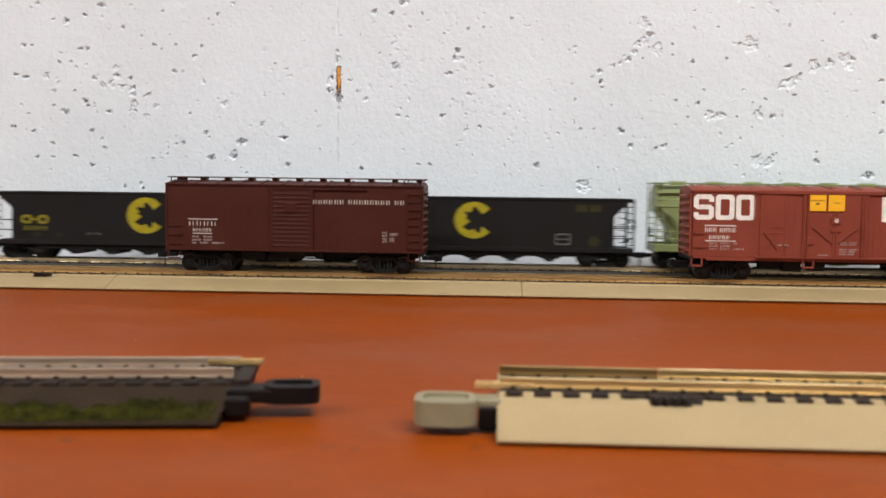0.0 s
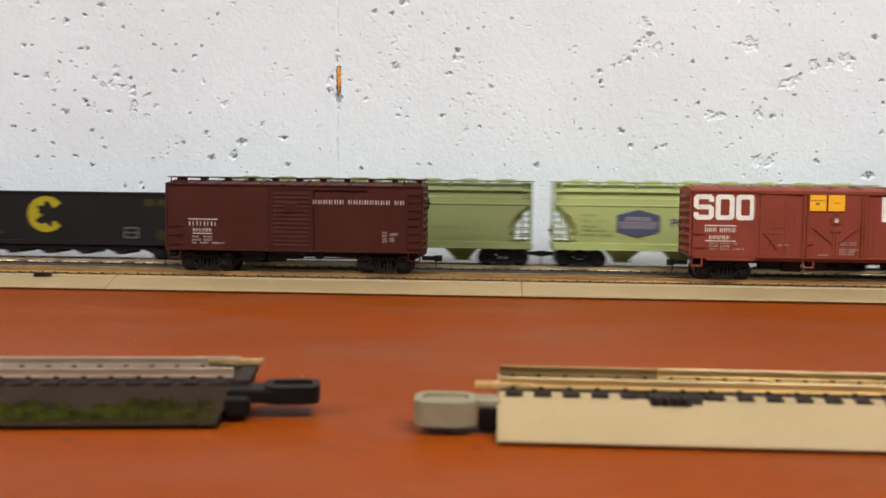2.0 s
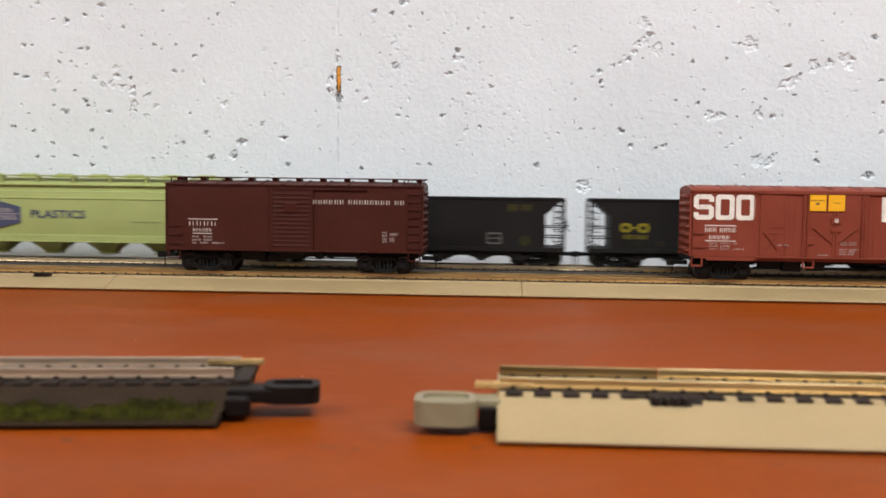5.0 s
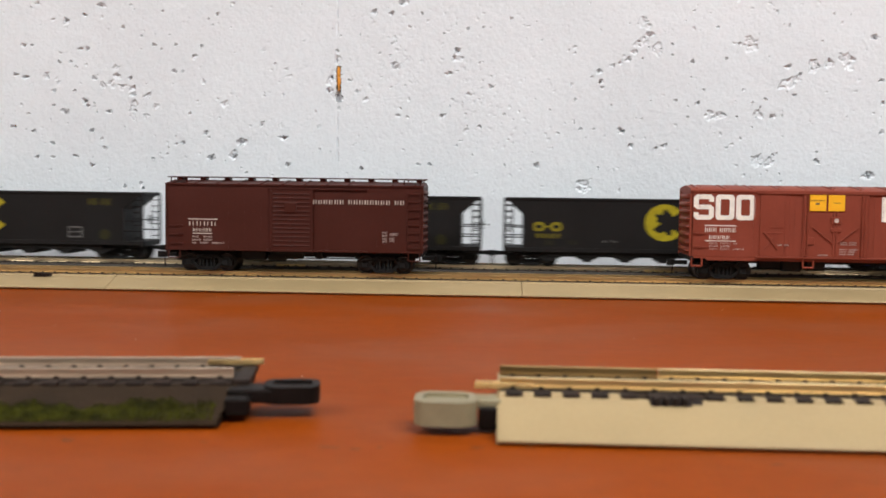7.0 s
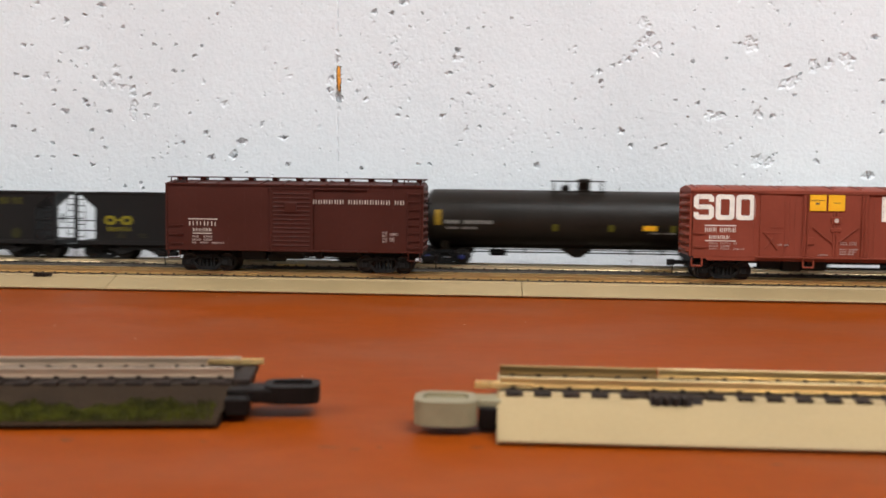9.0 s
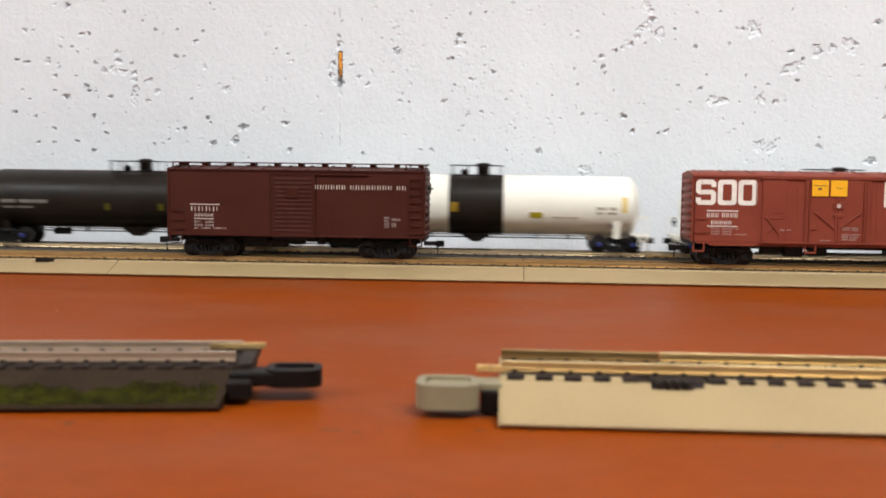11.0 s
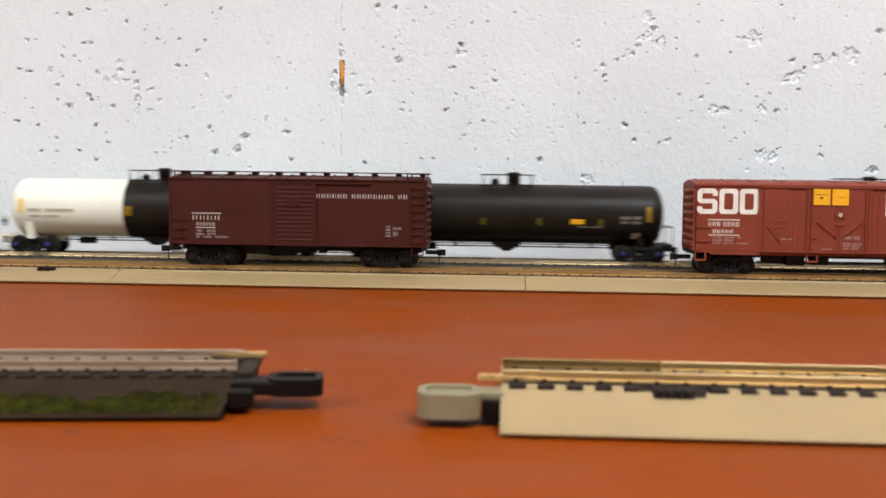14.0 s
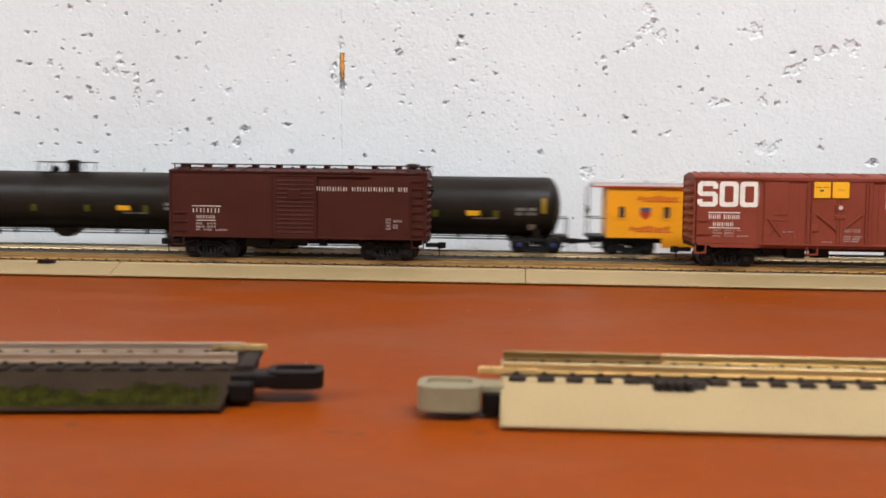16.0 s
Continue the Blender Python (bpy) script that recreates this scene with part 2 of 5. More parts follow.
# ---- the room ----
WALL_Y = 726.0
ROOM = dict(x0=-3200, x1=3200, y0=-2400, z0=-900, z1=1500)
HOLES_A = [(-321, 183, 1.3), (-276, 182, 2.6), (-255, 182, 1.0), (-301, 171, 2.6), (-288, 175, 1.6), (-233, 178, 1.0), (-261, 167, 1.6), (-195, 176, 1.6), (-201, 173, 1.0), (-331, 154, 1.8), (-325, 154, 1.0), (-291, 152, 1.6), (-286, 152, 1.6), (-239, 155, 1.3), (-224, 155, 1.3), (-248, 161, 0.8), (-337, 134, 1.6), (-330, 132, 2.1), (-315, 133, 2.6), (-281, 132, 2.1), (-306, 143, 1.0), (-298, 143, 1.0), (-256, 132, 1.3), (-225, 137, 1.6), (-219, 137, 1.0), (-310, 123, 1.6), (-295, 123, 1.3), (-288, 116, 2.1), (-286, 113, 1.6), (-302, 109, 2.6)]
HOLES_B = [(-271, 109, 1.8), (-310, 113, 1.0), (-328, 107, 1.0), (-339, 98, 1.8), (-324, 95, 1.3), (-283, 96, 1.6), (-311, 87, 1.6), (-276, 90, 1.0), (-274, 84, 1.3), (-295, 78, 1.6), (-322, 77, 1.6), (-311, 77, 1.3), (-283, 72, 1.6), (-203, 95, 1.8), (-219, 88, 1.6), (-178, 89, 3.4), (-184, 80, 3.4), (-199, 78, 2.4), (-149, 92, 2.6), (-147, 139, 1.3), (-214, 108, 1.0), (-146, 74, 1.8), (-240, 77, 1.0), (-234, 77, 1.0), (-230, 80, 1.0), (-87, 178, 2.1), (-75, 177, 1.8), (-63, 168, 1.0), (-67, 185, 3.7), (-54, 177, 1.0)]
HOLES_C = [(-12, 168, 1.3), (-23, 167, 1.0), (6, 174, 1.0), (14, 174, 0.8), (-73, 161, 1.0), (-72, 158, 0.8), (-73, 143, 2.1), (-71, 141, 2.4), (-83, 150, 0.8), (-76, 149, 0.8), (-30, 152, 2.4), (-35, 137, 1.6), (-37, 136, 1.3), (-7, 135, 1.0), (-7, 128, 1.6), (-13, 132, 0.8), (-22, 123, 1.6), (-33, 119, 1.3), (-75, 127, 1.0), (-77, 133, 0.8), (-70, 108, 1.6), (-69, 113, 1.0), (-40, 108, 2.1), (-14, 101, 1.3), (49, 155, 1.3), (45, 153, 1.0), (49, 151, 1.0), (50, 120, 1.0), (39, 97, 1.0), (54, 100, 1.3)]
HOLES_D = [(25, 75, 2.4), (-48, 75, 1.3), (-56, 75, 1.3), (-95, 72, 1.3), (-30, 88, 0.8), (-116, 133, 2.1), (-117, 125, 2.4), (-110, 120, 1.6), (-112, 145, 2.1), (-127, 110, 1.0), (-82, 134, 0.8), (-110, 162, 0.8), (-135, 158, 0.8), (-15, 144, 0.8), (3, 75, 0.8), (99, 164, 2.6), (85, 147, 2.1), (75, 143, 1.6), (66, 139, 2.1), (67, 132, 1.8), (68, 128, 1.0), (61, 135, 1.0), (159, 158, 1.3), (155, 158, 1.0), (144, 169, 1.0), (128, 146, 1.3), (150, 148, 1.0), (247, 163, 2.4), (220, 178, 0.8), (191, 143, 2.1)]
HOLES_E = [(177, 121, 1.0), (136, 127, 1.0), (162, 127, 1.3), (117, 120, 1.3), (132, 118, 1.6), (182, 110, 1.8), (81, 99, 2.4), (88, 89, 2.1), (110, 89, 2.1), (105, 88, 1.0), (97, 94, 0.8), (185, 85, 1.0), (183, 84, 1.0), (212, 80, 2.1), (253, 134, 1.6), (254, 119, 1.3), (254, 100, 1.8), (63, 100, 0.8), (199, 138, 1.3), (196, 124, 1.3), (-95, 71, 0.8), (-71, 68, 0.8), (-260, 57, 1.5), (-249, 60, 1.2), (-247, 56, 1.2), (246, 71, 3.5), (89, 37, 2.7), (87, 24, 2.3)]
SPALLS_A = [(-211, 147, 1.8), (-163, 152, 1.6), (-205, 130, 1.6), (-164, 101, 1.6), (-266, 139, 2.1), (-265, 133, 2.6), (-269, 128, 2.6), (-262, 126, 2.4), (-254, 125, 2.1), (-254, 121, 2.1), (-275, 127, 2.1), (-253, 114, 2.4), (-254, 109, 2.4), (-254, 105, 2.1), (-244, 120, 2.4), (-238, 113, 2.1), (-245, 106, 1.8), (-190, 115, 2.4), (-30, 147, 3.4), (-24, 98, 1.6), (-124, 100, 1.6), (-103, 132, 1.6), (-98, 124, 1.6), (-90, 128, 1.3), (-92, 119, 1.6), (-63, 119, 1.3), (95, 171, 4.2), (94, 159, 3.9), (104, 154, 3.7), (166, 157, 5.0)]
SPALLS_B = [(208, 143, 4.2), (218, 145, 3.1), (230, 147, 5.2), (194, 133, 4.2), (188, 131, 3.1), (140, 110, 3.1), (147, 110, 3.1), (172, 111, 2.9), (172, 80, 3.9), (180, 79, 2.9), (89, 152, 1.8), (80, 145, 1.6), (57, 61, 4.2), (55, 64, 2.3)]


def concrete_wall():
    """The cast wall: a fine sheet with real bug holes, a form seam and a slot, set in a plain slab."""
    x0, x1, z0, z1, step = -415.0, 325.0, -10.0, 230.0, 0.5
    nx, nz = int((x1 - x0) / step) + 1, int((z1 - z0) / step) + 1
    xs, zs = np.linspace(x0, x1, nx), np.linspace(z0, z1, nz)
    rng = np.random.RandomState(7)
    deep = np.zeros((nz, nx))

    def soft(n, cells):
        """Smooth random field from a coarse lattice."""
        cz, cx = int((z1 - z0) / cells) + 3, int((x1 - x0) / cells) + 3
        g = rng.rand(cz, cx) * 2 - 1
        u, w = (xs - x0) / cells, (zs - z0) / cells
        iu, iw = u.astype(int), w.astype(int)
        fu, fw = u - iu, w - iw
        fu, fw = fu * fu * (3 - 2 * fu), fw * fw * (3 - 2 * fw)
        a = g[iw][:, iu] * (1 - fu) + g[iw][:, iu + 1] * fu
        b = g[iw + 1][:, iu] * (1 - fu) + g[iw + 1][:, iu + 1] * fu
        return n * (a * (1 - fw)[:, None] + b * fw[:, None])

    deep += soft(0.35, 60) + soft(0.12, 14) + soft(0.07, 3.5) + soft(0.055, 1.6)
    rough = soft(1.0, 1.5)

    def pit(px, pz, r, depth, squash=1.0, wall=0.24):
        i0, i1 = np.searchsorted(xs, (px - 1.8 * r, px + 1.8 * r))
        j0, j1 = np.searchsorted(zs, (pz - 1.8 * r, pz + 1.8 * r))
        if i1 <= i0 or j1 <= j0:
            return
        dx, dz = xs[i0:i1][None, :] - px, (zs[j0:j1][:, None] - pz) * squash
        ang = np.arctan2(dz, dx)
        p1, p2, p3 = rng.rand(3) * 6.28
        edge = r * (1 + 0.2 * np.sin(2 * ang + p1) + 0.16 * np.sin(3 * ang + p2) + 0.12 * np.sin(5 * ang + p3) + 0.09 * np.sin(9 * ang + p1 * 3) + 0.22 * rough[j0:j1, i0:i1])
        q = np.clip((1 - np.hypot(dx, dz) / edge) / wall, 0, 1)
        q = q * q * (3 - 2 * q)
        part_ = deep[j0:j1, i0:i1]
        deep[j0:j1, i0:i1] = np.where(q > 0, np.maximum(part_, part_ * (1 - q) + q * depth * (1 + 0.55 * rough[j0:j1, i0:i1])), part_)

    for px, pz, r in HOLES_A + HOLES_B + HOLES_C + HOLES_D + HOLES_E:
        if r < 1.5:
            pit(px, pz, max(0.75, r), 0.7 + 1.6 * max(0.0, r - 0.8) + 0.9 * rng.rand() ** 2, 1.0 + 0.5 * rng.rand())
        else:
            pit(px, pz, r * 1.05, 1.1, 1.3)
            a = rng.rand() * 6.28
            pit(px + 0.35 * r * math.cos(a), pz + 0.25 * r * math.sin(a), r * 0.6, 3.2, 1.3)
    for px, pz, r in SPALLS_A + SPALLS_B:
        pit(px, pz, r * 1.05, 0.55 + 0.25 * rng.rand(), 1.1, 0.14)
        for k in range(4):
            a, d = rng.rand() * 6.28, r * (0.35 + 0.6 * rng.rand())
            pit(px + d * math.cos(a), pz + d * math.sin(a) * 0.8, r * (0.12 + 0.16 * rng.rand()), 1.0 + 1.2 * rng.rand(), 1.3)
    # shallow dimples left by the form, thickest beside the seam
    for k in range(420):
        px, pz = -60 + 45 * rng.randn(), 124 + 30 * rng.randn()
        if abs(px + 111) > 5 and x0 + 8 < px < x1 - 8 and z0 + 8 < pz < z1 - 8:
            pit(px, pz, 0.6 + 0.9 * rng.rand(), 0.10 + 0.25 * rng.rand(), 1.2, 0.5)
    for k in range(900):
        px, pz = x0 + 8 + rng.rand() * (x1 - x0 - 16), z0 + 8 + rng.rand() * (z1 - z0 - 16)
        r = 0.45 + 0.8 * rng.rand() ** 3
        pit(px, pz, r, 0.3 + 1.1 * rng.rand() ** 2, 0.9 + 0.9 * rng.rand())
    for px, pz, r in ((-111.9, 146.5, 2.2), (-112.2, 151.0, 1.4), (-111.0, 112.6, 1.3), (-114.6, 121.0, 2.0), (-114.2, 137.5, 1.6), (-108.6, 119.5, 1.4), (-117.8, 129.5, 1.9)):
        pit(px, pz, r, 0.5 + 0.5 * rng.rand())
    # the seam between two form boards, with the slot of a form tie in it
    seam = -111.7 + 0.5 * np.sin(zs / 31.0)
    line = np.exp(-((xs[None, :] - seam[:, None]) / 0.42) ** 2)
    deep += 1.3 * line * (0.5 + 0.5 * np.sin(zs / 2.3 + 2 * np.sin(zs / 7.0)))[:, None]
    slot = (np.abs(xs[None, :] + 111.1 + 0.4 * rng.uniform(-1, 1, (nz, 1))) < 1.05 + 0.55 * rng.rand(nz, 1)) & (zs[:, None] > 116.5) & (zs[:, None] < 141.3)
    deep[slot] = 5.0
    # fade to the plane of the slab at the sheet's border
    fade = np.minimum.reduce([np.clip((xs - x0) / 10, 0, 1)[None, :] * np.ones((nz, 1)), np.clip((x1 - xs) / 10, 0, 1)[None, :] * np.ones((nz, 1)),
                              np.clip((zs - z0) / 10, 0, 1)[:, None] * np.ones((1, nx)), np.clip((z1 - zs) / 10, 0, 1)[:, None] * np.ones((1, nx))])
    deep *= fade
    co = np.empty((nz, nx, 3))
    co[..., 0], co[..., 1], co[..., 2] = xs[None, :], WALL_Y + deep, zs[:, None]
    idx = np.arange(nz * nx).reshape(nz, nx)
    quads = np.stack([idx[:-1, :-1], idx[:-1, 1:], idx[1:, 1:], idx[1:, :-1]], -1).reshape(-1, 4)
    big = [(ROOM["x0"], ROOM["z0"]), (ROOM["x1"], ROOM["z0"]), (ROOM["x1"], ROOM["z1"]), (ROOM["x0"], ROOM["z1"])]
    extra = [(x, WALL_Y, z) for x, z in big] + [(x, WALL_Y + 200, z) for x, z in big]
    n = nz * nx
    c = [idx[0, 0], idx[0, -1], idx[-1, -1], idx[-1, 0]]
    fs = [(n, n + 1, c[1], c[0]), (n + 1, n + 2, c[2], c[1]), (n + 2, n + 3, c[3], c[2]), (n + 3, n, c[0], c[3]),
          (n + 4, n + 7, n + 6, n + 5), (n, n + 4, n + 5, n + 1), (n + 1, n + 5, n + 6, n + 2), (n + 2, n + 6, n + 7, n + 3), (n + 3, n + 7, n + 4, n)]
    verts = np.concatenate([co.reshape(-1, 3), np.array(extra)]) * MM
    faces = np.concatenate([quads, np.array(fs)])
    me = bpy.data.meshes.new("wall_north")
    me.vertices.add(len(verts))
    me.vertices.foreach_set("co", verts.ravel())
    me.loops.add(faces.size)
    me.loops.foreach_set("vertex_index", faces.ravel().astype(np.int32))
    me.polygons.add(len(faces))
    me.polygons.foreach_set("loop_start", np.arange(0, faces.size, 4, dtype=np.int32))
    me.polygons.foreach_set("use_smooth", np.ones(len(faces), dtype=bool))
    me.update(calc_edges=True)
    me.validate()
    me.set_sharp_from_angle(angle=radians(60))
    me.materials.append(M_WALL)
    return tagged(new("wall_north", me), "white painted cast concrete wall pitted with bug holes", "wall", kind="structure")


def room():
    concrete_wall()
    r = ROOM
    sliver = Shape().prism([(-111.4, 125.2), (-110.9, 124.0), (-110.2, 125.8), (-110.4, 128.0), (-109.8, 131.0), (-109.9, 136.0), (-110.4, 140.6), (-111.6, 141.2), (-112.2, 137.0), (-111.8, 133.0), (-112.1, 129.6), (-111.5, 127.4)], "y", WALL_Y + 0.3, WALL_Y + 5.5)
    tagged(part("form_tie_strip", sliver, M_RUST), "orange rusty splinter stuck in the wall's seam slot", "form tie")
    for name, b in (("wall_south", (r["x0"], r["x1"], r["y0"] - 120, r["y0"], r["z0"], r["z1"])),
                    ("wall_west", (r["x0"] - 120, r["x0"], r["y0"] - 120, WALL_Y + 200, r["z0"], r["z1"])),
                    ("wall_east", (r["x1"], r["x1"] + 120, r["y0"] - 120, WALL_Y + 200, r["z0"], r["z1"]))):
        tagged(part(name, Shape().box(*b), M_PLASTER, smooth=0), "plain off-white painted basement wall", "wall", kind="structure")
    tagged(part("floor", Shape().box(r["x0"], r["x1"], r["y0"], WALL_Y, r["z0"] - 100, r["z0"] - 1), M_FLOOR, smooth=0), "grey concrete basement floor", "floor", kind="structure")
    tagged(part("ceiling", Shape().box(r["x0"], r["x1"], r["y0"], WALL_Y, r["z1"] + 1, r["z1"] + 100), M_CEIL, smooth=0), "plain white basement ceiling", "ceiling", kind="structure")
    for lx, ly in LAMPS:
        lamp = thing("ceiling_light", "white enamel fluorescent light fixed to the ceiling", "ceiling light", "ceiling lights")
        lamp.location = (lx, ly, 0)
        part("housing", Shape().box(-640, 640, -160, 160, 1462, 1500, 6), M_STEEL, lamp)
        part("diffuser", Shape().box(-610, 610, -135, 135, 1448, 1463, 5), M_GLOW, lamp, "glowing acrylic diffuser")


def bench():
    """The layout's painted table top on a timber frame."""
    t = thing("layout_table", "long table with a satin orange-brown painted top", "table")
    part("table_top", Shape().box(-3150, 3150, -420, 722, -20, 0, 2), M_TABLE, t, "scuffed orange-brown painted board")
    part("apron", Shape().box(-3130, 3130, -400, -360, -110, -20.5, 3), M_WOOD, t, "plain pine apron")
    for x in (-2900, -950, 950, 2900):
        for y in (-330, 660):
            part("leg", Shape().box(x - 35, x + 35, y - 35, y + 35, -901, -20.5, 3), M_WOOD, t, "plain pine leg")
    rng = random.Random(3)
    s = Shape()
    for k in range(16):
        x, y, r = rng.uniform(-260, 260), rng.uniform(190, 560), rng.uniform(0.12, 0.3)
        s.turned([(r, 0.0), (r * 0.7, 0.12)], "z", (x, y, 0.01), 6)
    tagged(part("paint_speck", s, M_SPECK), "tiny white dust specks lying on the painted table", "specks", kind="stuff")
    q = Shape()
    for cx, cy, w, h in ((-97, 233, 1.6, 1.4), (-37, 233, 3.4, 1.2), (-31, 232, 2.0, 0.8), (-26, 234, 1.2, 0.7), (-66, 235, 1.4, 0.6), (-4, 236, 2.2, 0.9), (8, 237, 1.6, 0.6), (60, 228, 2.4, 0.5)):
        n = 11
        q.prism([(cx + w * rng.uniform(0.45, 1.0) * math.cos(6.283 * k / n), cy + h * rng.uniform(0.45, 1.0) * math.sin(6.283 * k / n)) for k in range(n)], "z", -0.05, 0.02)
    tagged(part("scuff_mark", q, M_SCUFF), "small dark scuff marks worn into the painted table", "scuff", kind="stuff")


# ---- track ----
SECTION = 228.6
PITCH = SECTION / 33
NEAR_Y = 604.1
FAR_Y = 668.1
RAIL_TOP = 11.5


def rail_shape(x0, x1, y):
    prof = [(-1.25, 8.95), (1.25, 8.95), (1.25, 9.3), (0.35, 9.65), (0.35, 10.6), (0.55, 10.8), (0.55, 11.35), (0.4, 11.5), (-0.4, 11.5), (-0.55, 11.35), (-0.55, 10.8), (-0.35, 10.6), (-0.35, 9.65), (-1.25, 9.3)]
    return Shape().prism([(y + u, z) for u, z in prof], "x", x0, x1)


def tie_mesh(material):
    s = Shape().box(-1.95, 1.95, -16.5, 16.5, 7.6, 8.95, 0.2)
    for y in (-8.75, 8.75):
        for d in (-1.5, 1.5):
            s.box(-0.6, 0.6, y + d - 0.3, y + d + 0.3, 8.9, 9.5)
    return s.mesh("tie", material)


def bed_shape(x0, x1, skip=None, low=0.0, fill=8.05, scallop=True, ridge=8.8):
    """Sloped roadbed with ballast rising between the ties and scalloped round their ends."""
    s = Shape()
    x0, x1 = x0 + 0.2, x1 - 0.2
    s.prism([(-31.4, 0), (-31.5, 0.2), (-33.1, 0.45), (-33.9, 1.2), (-33.4, 1.9), (-17.2, fill - low), (17.2, fill - low), (33.4, 1.9), (33.9, 1.2), (33.1, 0.45), (31.5, 0.2), (31.4, 0)], "x", x0, x1)
    if not scallop:
        for sgn in (-1, 1):
            s.prism([(sgn * 17.6, 7.7 - low), (sgn * 16.9, 8.75 - low), (sgn * 16.55, 8.8 - low), (sgn * 16.55, 7.7 - low)], "x", x0, x1)
        return s
    n = int(round((x1 - x0) / PITCH))
    for k in range(n + 1):
        a = x0 + (k - 0.5) * PITCH + 2.05 if k else x0
        b = x0 + (k + 0.5) * PITCH - 2.05 if k < n else x1
        if skip and a < skip[1] and b > skip[0]:
            continue
        for sgn in (-1, 1):
            s.prism([(sgn * 17.6, 7.7 - low), (sgn * 16.6, ridge - low), (sgn * 13.6, ridge + 0.1 - low), (sgn * 13.2, 7.7 - low)], "x", a + 0.1, b - 0.1)
    return s


def loop_tab(thing_ob, x0, x1, y0, y1, z0, z1, material, label):
    """A moulded locking loop: a flat ring with an open slot, on a short arm."""
    r = (y1 - y0) * 0.3
    outer, inner = rounded(min(x0, x1), max(x0, x1), y0, y1, r), rounded(min(x0, x1) + 2.0, max(x0, x1) - 2.0, y0 + 3.0, y1 - 2.6, 1.9)
    s = Shape()
    n = len(outer)
    vs = [(x, y, z0) for x, y in outer] + [(x, y, z0) for x, y in inner] + [(x, y, z1) for x, y in outer] + [(x, y, z1) for x, y in inner]
    fs = []
    for i in range(n):
        j = (i + 1) % n
        fs += [(i, j, n + j, n + i), (2 * n + i, 3 * n + i, 3 * n + j, 2 * n + j), (i, 2 * n + i, 2 * n + j, j), (n + i, n + j, 3 * n + j, 3 * n + i)]
    s.add(vs, fs)
    s.prism(inner, "z", z0 + 0.4, z1 - 0.8)
    return part("locking_loop", s, material, thing_ob, label)


def track_section(label, bed, bed_label, rails, group, length=SECTION, clip=None, split=None, low=0.0, fill=8.05, tie=None, scallop=True, ridge=8.8):
    """One section: roadbed, two rails, a row of ties; it starts at x = 0 and its base lies at z = 0."""
    t = thing("track_section", label, "track", group)
    part("roadbed", bed_shape(0, length, clip, low, fill, scallop, ridge), bed, t, bed_label)
    # webbing in dark tie colour, which also paints in the shadow line under the rails
    part("tie_web", Shape().box(0.3, length - 0.3, -15.6, 15.6, 7.8 - low, 8.45 - low), M_TIE, t, "dark webbing between the ties, also standing in for shadow under the rails")
    for y in (-8.75, 8.75):
        cuts = [(0.2, length - 0.2, rails)] if not split or y < 0 else [(0.2, split - 0.2, M_RAIL_DULL), (split + 0.2, length - 0.2, rails)]
        for xa, xb, metal in cuts:
            part("rail", rail_shape(xa, xb, y), metal, t).location.z = -low * MM
    n = int(round(length / PITCH))
    for k in range(n):
        piece("tie", tie or TIE, t, pose((k + 0.5) * PITCH * MM, 0, -low * MM))
    if clip:
        s = Shape().prism([(-20.6, 6.4), (-17.0, 9.0), (-12.5, 9.0), (-12.5, 6.4)], "x", clip[0], clip[1] - 2.6)
        s.prism([(-19.4, 6.9), (-17.0, 9.0), (-12.5, 9.0), (-12.5, 6.9)], "x", clip[1] - 2.4, clip[1])
        for k in range(4):
            s.box(clip[0] + 1.0 + k * 2.2, clip[0] + 2.0 + k * 2.2, -20.2, -16.5, 7.4, 9.15)
        part("terminal_socket", s, M_TIE, t, "black plastic terminal socket").location.z = -low * MM
    return t


def joiner(t, x0, x1, y, low=0.0):
    s = Shape().box(x0, x1, y - 1.7, y + 1.7, 8.8 - low, 9.25 - low, 0.1)
    for d in (-1, 1):
        s.box(x0, x1, y + d * 1.35 - 0.3, y + d * 1.35 + 0.3, 8.8 - low, 10.1 - low, 0.12)
    part("rail_joiner", s, M_BRASS, t, "bent brass rail joiner")


TIE = None


